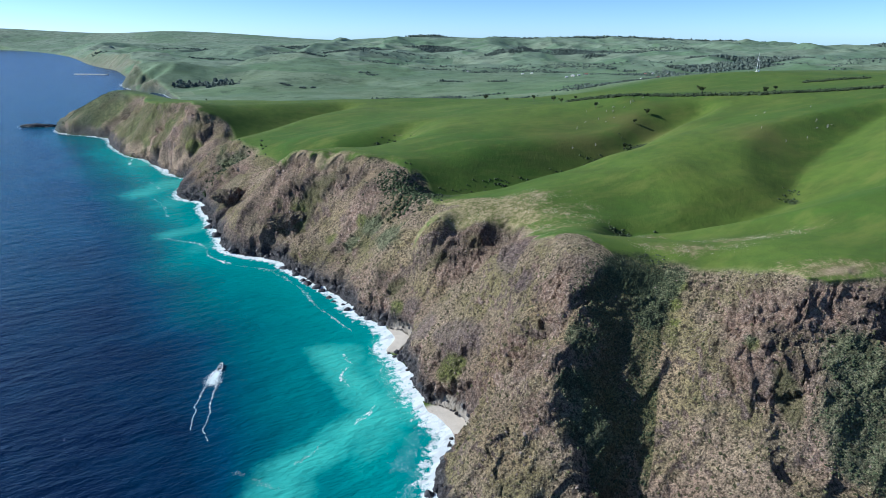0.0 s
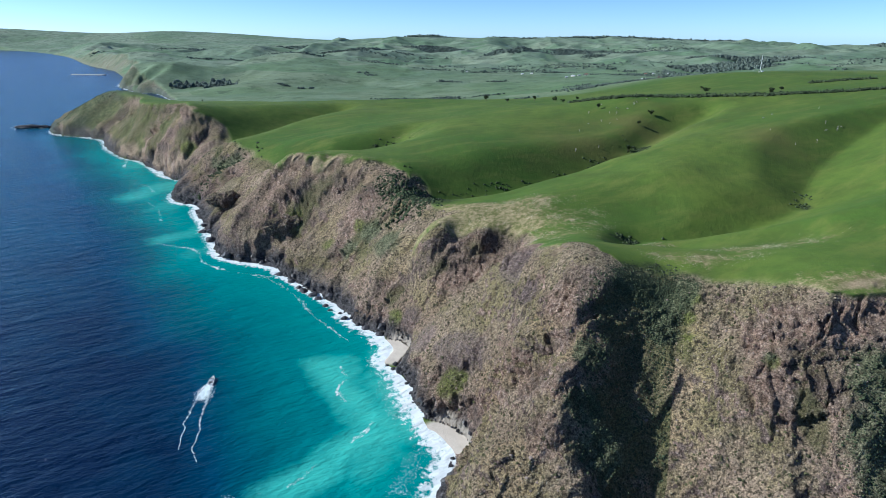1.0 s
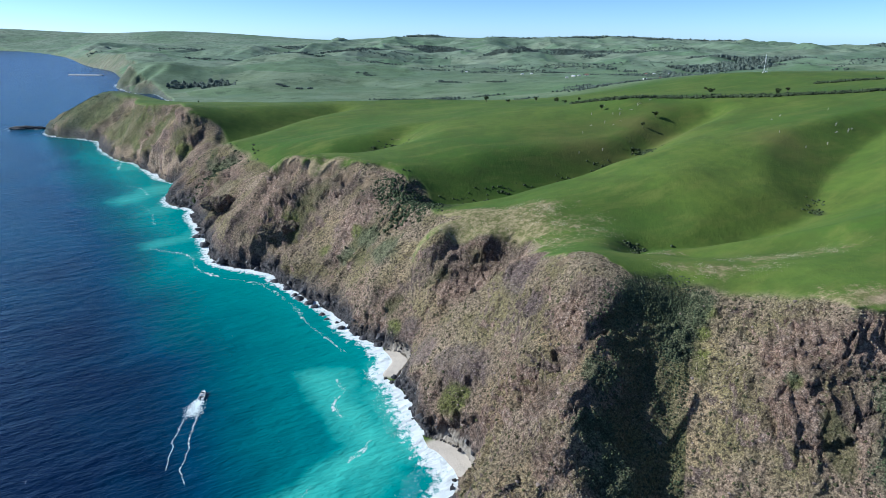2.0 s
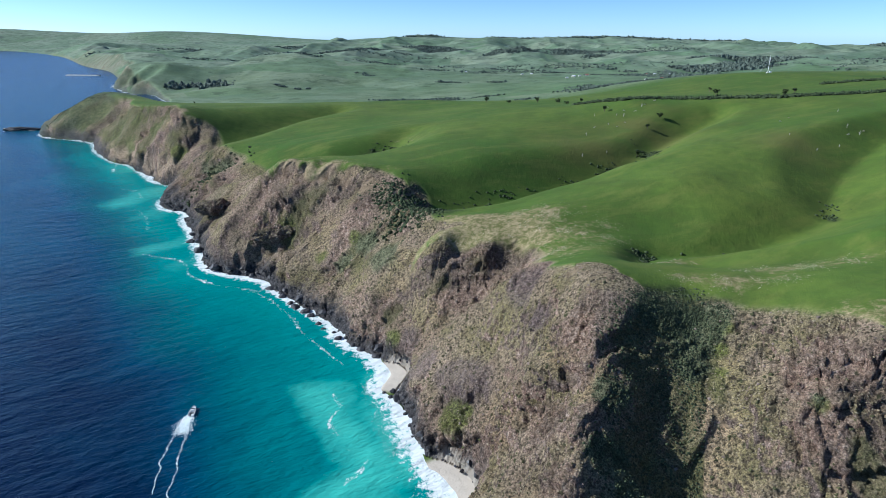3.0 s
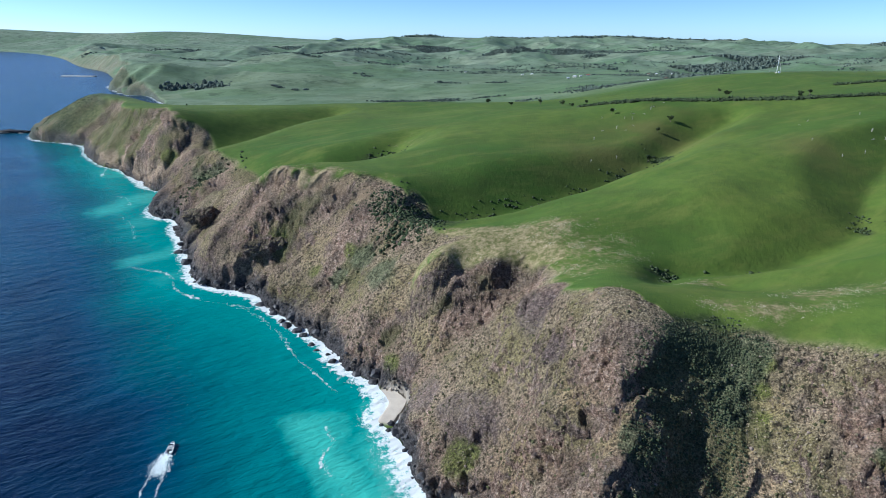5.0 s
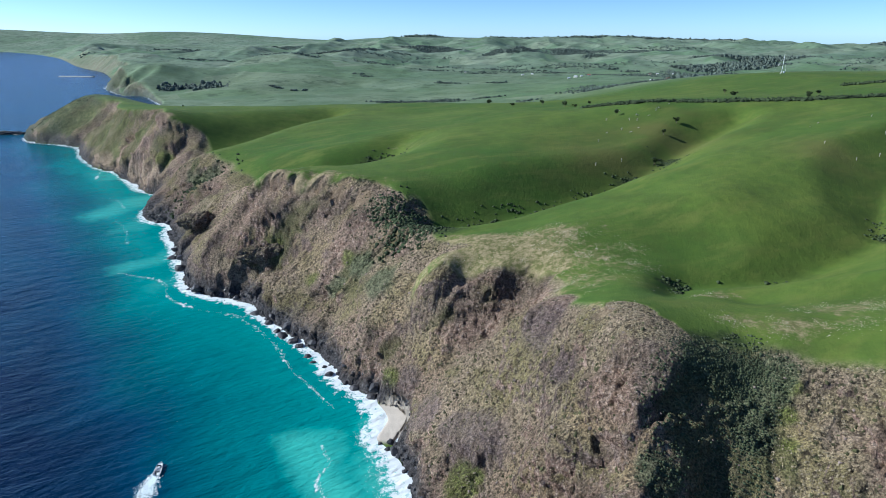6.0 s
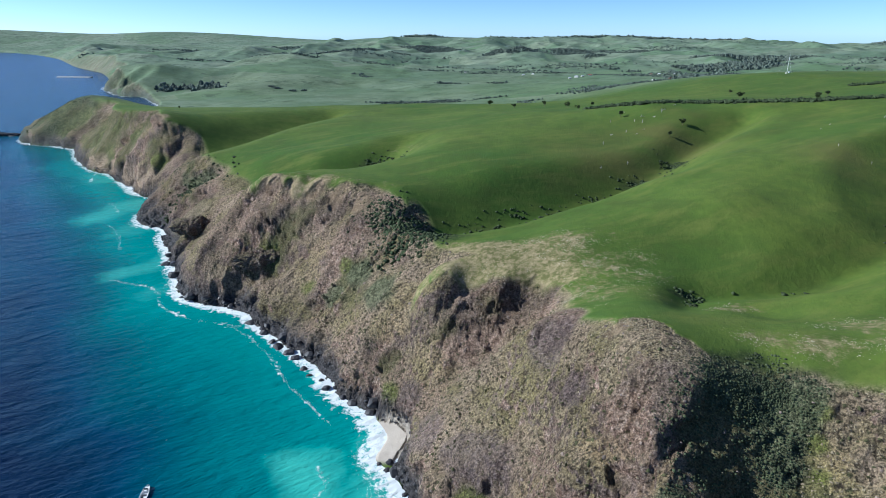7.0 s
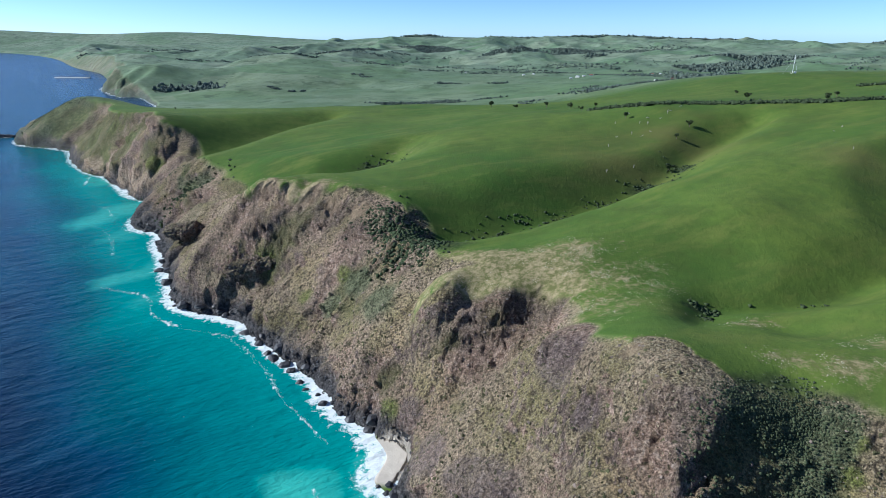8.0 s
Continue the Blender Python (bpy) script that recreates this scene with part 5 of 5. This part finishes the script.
# ---- trees ----
def crown(count, radius, height, base, seed, lean=0.0):
    """Leaf clumps with gaps, as one mesh."""
    r = np.random.default_rng(seed)
    bm = bmesh.new()
    hubs = [(r.normal() * radius * 0.45 + lean, r.normal() * radius * 0.45, base + height * r.uniform(0.25, 0.95)) for _ in range(7)]
    for _ in range(count):
        hx, hy, hz = hubs[int(r.integers(len(hubs)))]
        d = r.normal(size=3)
        d /= np.linalg.norm(d)
        k = radius * 0.42 * r.uniform(0.5, 1.0)
        c = Vector((hx + d[0] * k, hy + d[1] * k, hz + d[2] * k * 0.7))
        size = radius * r.uniform(0.10, 0.2)
        q = Euler(r.uniform(0, 6.28, 3)).to_matrix()
        vs = [bm.verts.new(c + q @ Vector(o) * size) for o in ((-1, -0.7, 0), (0.2, -1, 0.3), (1, 0.1, 0), (0.1, 1, -0.3), (-0.9, 0.5, 0.2))]
        bm.faces.new(vs)
    return bm


def living_tree(seed):
    t = thing("tree", 0, 0, 0, "wind-bent dark green tree standing alone in the pasture", "tree", "trees in the pasture")
    r = random.Random(seed)
    part("trunk", tube([(0, 0, -0.3), (0.05, 0, 0.8), (0.25, 0.1, 1.7), (0.4, 0.1, 2.6)], [0.22, 0.17, 0.13, 0.07]), BARK, t)
    for k in range(3):
        a = 2.1 * k + r.random()
        part("limb", tube([(0.2, 0.05, 1.3 + 0.2 * k), (0.2 + 0.7 * math.cos(a), 0.7 * math.sin(a), 2.1 + 0.2 * k), (0.2 + 1.2 * math.cos(a), 1.2 * math.sin(a), 2.7 + 0.2 * k)], [0.1, 0.07, 0.03], 5), BARK, t)
    part("crown", crown(260, 1.9, 2.4, 1.4, seed, 0.3), LEAF, t)
    return t


def dead_tree(seed, fallen):
    name = "fallen_tree" if fallen else "dead_tree"
    text = "bleached fallen tree lying on the grass" if fallen else "leafless bleached dead tree in the pasture"
    t = thing(name, 0, 0, 0, text, "dead tree", "dead trees in the pasture")
    r = random.Random(seed)
    lie = Matrix.Rotation(radians(78), 4, "X") if fallen else Matrix.Identity(4)

    def stem(points, radii):
        bm = tube(points, radii, 6)
        bmesh.ops.transform(bm, matrix=Matrix.Translation((0, 0, 0.25 if fallen else 0)) @ lie, verts=bm.verts)
        return bm
    part("trunk", stem([(0, 0, -0.2), (0.1, 0.05, 1.0), (0.0, 0.2, 2.2), (0.2, 0.25, 3.2)], [0.28, 0.2, 0.15, 0.06]), DEAD_WOOD, t)
    for k in range(5):
        a, z = r.uniform(0, 6.28), 0.9 + 0.42 * k
        n = r.uniform(0.8, 1.5)
        part("branch", stem([(0.05, 0.1, z), (0.05 + 0.5 * n * math.cos(a), 0.1 + 0.5 * n * math.sin(a), z + 0.35), (0.05 + n * math.cos(a + 0.4), 0.1 + n * math.sin(a + 0.4), z + 0.9)], [0.11, 0.07, 0.03]), DEAD_WOOD, t)
    return t


def plant_trees():
    live = [living_tree(i) for i in range(3)]
    dead = [dead_tree(10, False), dead_tree(11, False), dead_tree(12, True), dead_tree(13, True)]
    first = set()

    def put(forms, spots_):
        for k, (px, py, size) in enumerate(spots_):
            f = forms[k % len(forms)]
            m = pose(px, py, ground_at(px, py) - 0.05, 0, 0, (k * 137) % 360) @ Matrix.Diagonal((size, size, size, 1))
            if f.name not in first:
                first.add(f.name)
                f.matrix_basis = m
            else:
                c = copy_thing(f, m)
                c.matrix_basis = m
    put(live, [(144, 436, 1.0), (131, 420, 0.9), (113, 462, 1.0), (115, 385, 0.9), (42, 640, 1.5), (86, 600, 1.3), (100, 570, 1.2), (118, 560, 1.0), (98, 520, 0.9), (205, 495, 1.1), (228, 560, 1.0), (60, 600, 1.0), (235, 455, 1.2), (250, 470, 1.0), (-140, 560, 0.8), (-250, 640, 0.55)])
    hollow = [(95, 380, 1.0), (122, 445, 1.0), (126, 455, 1.1), (131, 452, 0.9), (118, 448, 0.8), (108, 430, 0.9), (112, 425, 0.8), (120, 432, 0.7), (104, 452, 0.9), (138, 458, 1.2), (142, 462, 1.0), (97, 425, 0.8), (88, 405, 0.9)]
    flank = [(79, 372, 0.9), (150, 470, 1.0), (118, 470, 0.9), (210, 345, 1.0), (214, 340, 1.2), (219, 344, 1.0), (206, 338, 0.8), (195, 325, 0.8), (180, 318, 0.7), (198, 380, 0.9), (190, 372, 0.7), (172, 330, 0.7), (226, 380, 0.8)]
    put(dead, [(px, py, k * 0.62) for px, py, k in hollow + flank])


plant_trees()


# ---- hedge, woods and orchard rows far off ----
def row_of_bushes(name, lines, count, low, high, label, category="shrub"):
    out = []
    total = sum(np.hypot(*(np.array(b[:2]) - np.array(a[:2]))) for a, b, *_ in lines)
    for a, b, wide in lines:
        n = int(count * np.hypot(*(np.array(b) - np.array(a))) / total)
        u = rng.uniform(0, 1, n)
        px = a[0] + (b[0] - a[0]) * u + rng.normal(size=n) * wide
        py = a[1] + (b[1] - a[1]) * u + rng.normal(size=n) * wide
        out += [(p, q, ground_at(p, q)) for p, q in zip(px, py)]
    p = np.array(out)
    sizes = rng.uniform(low, high, len(p))
    p[:, 2] += sizes * 0.3
    tagged(scatter(name, p, sizes, ball(1), HAZED_LEAF if high > 5 else SHRUB_LEAF, rng, 0.3, 0.8), label, category, kind="stuff")


row_of_bushes("hedgerow", [((104, 516), (134, 482), 1.8), ((134, 482), (165, 480), 1.8), ((165, 480), (200, 468), 1.8), ((200, 468), (246, 446), 1.8), ((246, 446), (290, 441), 1.6), ((290, 441), (350, 435), 1.6), ((322, 556), (375, 556), 1.8)], 5200, 0.45, 1.45, "dark hedgerow of scrub crossing the green hillside")


row_of_bushes("skyline_woods", [((-270, 4600), (-40, 4600), 22), ((330, 4600), (454, 4600), 14), ((454, 4600), (1149, 4600), 18), ((1149, 4600), (1605, 4500), 18), ((1605, 4500), (2003, 4400), 18), ((2003, 4400), (2342, 4300), 16), ((2342, 4300), (2916, 4200), 14), ((900, 4480), (1500, 4430), 26), ((2650, 4150), (2850, 4150), 26)], 2600, 6, 13, "dark line of woods along the skyline ridge", "trees")


def far_clumps():
    p = []
    groups = [(10, 1065, 60, 9, 160), (-70, 1060, 30, 8, 60), (-180, 900, 12, 5, 12), (-330, 1295, 22, 10, 40), (-290, 1280, 12, 20, 26), (240, 1000, 70, 18, 120), (330, 1020, 60, 22, 120), (130, 960, 50, 12, 60), (-500, 1900, 160, 30, 200), (-720, 2250, 120, 40, 200), (-950, 2450, 120, 30, 120),
              (330, 1900, 120, 60, 140), (120, 1700, 140, 20, 110), (560, 1500, 160, 60, 200), (760, 1300, 120, 70, 160), (-60, 2500, 160, 40, 140), (600, 2600, 150, 120, 260), (820, 2500, 150, 80, 200), (-1500, 3300, 160, 40, 140), (1000, 1700, 160, 120, 180), (-200, 1500, 30, 30, 20), (60, 1350, 60, 14, 40)]
    for px, py, rx, ry, k in groups:
        hubs = rng.normal(size=(max(k // 14, 2), 2))
        for _ in range(int(k * 2.4)):
            a, b = hubs[int(rng.integers(len(hubs)))] + rng.normal(size=2) * 0.22
            x, y = px + a * rx, py + b * ry
            p.append((x, y, ground_at(x, y), 0.7 + py / 1500))
    p = np.array(p)
    sizes = p[:, 3] * rng.uniform(0.6, 1.5, len(p))
    places = p[:, :3].copy()
    more = pick(LAND["woods"] * (LAND["far"] < 4800) * (np.abs(LAND["x"]) < 0.85 * LAND["y"]) * smooth(4800, 1500, LAND["far"]), 9000, rng)
    more[:, :2] += rng.normal(size=(len(more), 2)) * 6
    places, sizes = np.concatenate([places, more]), np.concatenate([sizes, rng.uniform(2.0, 5.0, len(more))])
    places[:, 2] += sizes * 0.4
    tagged(scatter("far_woods", places, sizes, dome(6), HAZED_LEAF, rng, 0.3, 1.0), "dark scattered woods and windbreaks in the far valley", "trees", kind="stuff")


far_clumps()


def headland_scrub():
    q = np.concatenate([rng.normal(size=(170, 2)) * (20, 7) + (-446, 786), rng.normal(size=(90, 2)) * (12, 6) + (-474, 772), rng.normal(size=(110, 2)) * (14, 9) + (-165, 444), rng.normal(size=(60, 2)) * (7, 6) + (-186, 486)])
    p = np.array([(a, b, ground_at(a, b)) for a, b in q])
    p = p[p[:, 2] > 3]
    tagged(scatter("headland_scrub", p, rng.uniform(0.4, 1.1, len(p)), ball(1), SHRUB_LEAF, rng, 0.3, 0.7), "dark wind-shaped scrub on the headland", "shrub", kind="stuff")


headland_scrub()


# ---- mast on the hill ----
def mast():
    px, py = 343.0, 690.0
    z = ground_at(px, py)
    m = thing("radio_mast", px, py, z, "slender white lattice mast with guy wires on the hilltop", "mast")
    part("pole", tube([(0, 0, -0.5), (0, 0, 9), (0, 0, 18.5)], [0.24, 0.2, 0.12], 8), WHITE, m)
    part("footing", box(2.4, 2.4, 0.8, (0, 0, 0.1), 0.08), RENDER_WALL, m, "concrete footing")
    part("equipment_box", box(1.6, 1.2, 1.9, (2.6, 0.4, 0.8), 0.05), WHITE, m, "white equipment box")
    for k in range(3):
        a = radians(30 + 120 * k)
        ex, ey = 8 * math.cos(a), 8 * math.sin(a)
        part("guy_wire", tube([(0, 0, 15.5), (ex, ey, ground_at(px + ex, py + ey) - z)], [0.035, 0.035], 4), STEEL, m)
    part("antenna", tube([(0, 0, 18.2), (0, 0, 20.5)], [0.07, 0.04], 6), STEEL, m)


mast()


# ---- far farmhouses ----
def farmhouse(roof):
    h = thing("farmhouse", 0, 0, 0, "small pale farmhouse among trees in the far valley", "house", "far farmhouses")
    part("wall", box(11, 7, 3.4, (0, 0, 1.4)), RENDER_WALL, h)
    bm = bmesh.new()
    v = [bm.verts.new(c) for c in ((-6, -4, 3.05), (6, -4, 3.05), (6, 4, 3.05), (-6, 4, 3.05), (-4, 0, 5.4), (4, 0, 5.4))]
    for f in ((0, 1, 5, 4), (1, 2, 5), (2, 3, 4, 5), (3, 0, 4), (3, 2, 1, 0)):
        bm.faces.new([v[i] for i in f])
    part("roof", bm, roof, h)
    part("door", box(1.0, 0.08, 2.1, (0.5, -3.53, 0.95)), BLACK, h)
    for wx in (-3.2, 3.4):
        part("window", box(1.6, 0.08, 1.2, (wx, -3.53, 1.7)), GLASS_DARK, h)
    return h


def village():
    a, b = farmhouse(ROOF_TIN), farmhouse(ROOF_RED)
    spots_ = [(280, 1370), (296, 1385), (262, 1350), (320, 1420), (210, 1520), (190, 1540), (60, 1700), (480, 1500), (505, 1520), (530, 1490), (700, 1700), (-560, 1950), (-600, 1930), (-640, 1990), (-520, 1960), (345, 1010), (370, 1030), (395, 1045), (315, 995)]
    for k, (px, py) in enumerate(spots_):
        f = (a, b)[k % 4 == 3]
        m = pose(px, py, ground_at(px, py) + 0.1, 0, 0, (k * 53) % 70 - 35) @ Matrix.Diagonal((0.75, 0.75, 0.75, 1))
        if k == 0 or k == 3:
            f.matrix_basis = m
        else:
            copy_thing(f, m)


village()


# ---- far breakwater ----
def breakwater():
    bm = bmesh.new()
    bmesh.ops.create_grid(bm, x_segments=40, y_segments=6, size=1.0)
    for v in bm.verts:
        u, w = v.co.x, v.co.y
        v.co = Vector((u * 55, w * 7 * (1 - 0.3 * u) + 6 * noise.noise(Vector((u * 3, 0, 2))), 3.2 * (1 - w * w) + 0.8 * noise.noise(Vector((u * 20, w * 3, 0))) - 0.6))
    me = bpy.data.meshes.new("breakwater")
    bm.to_mesh(me)
    bm.free()
    me.materials.append(RUBBLE)
    ob = new("breakwater", me)
    ob.matrix_basis = pose(-1075, 1885, 0, 0, 0, -8)
    tagged(ob, "low stone breakwater reaching into the far bay", "breakwater")


breakwater()
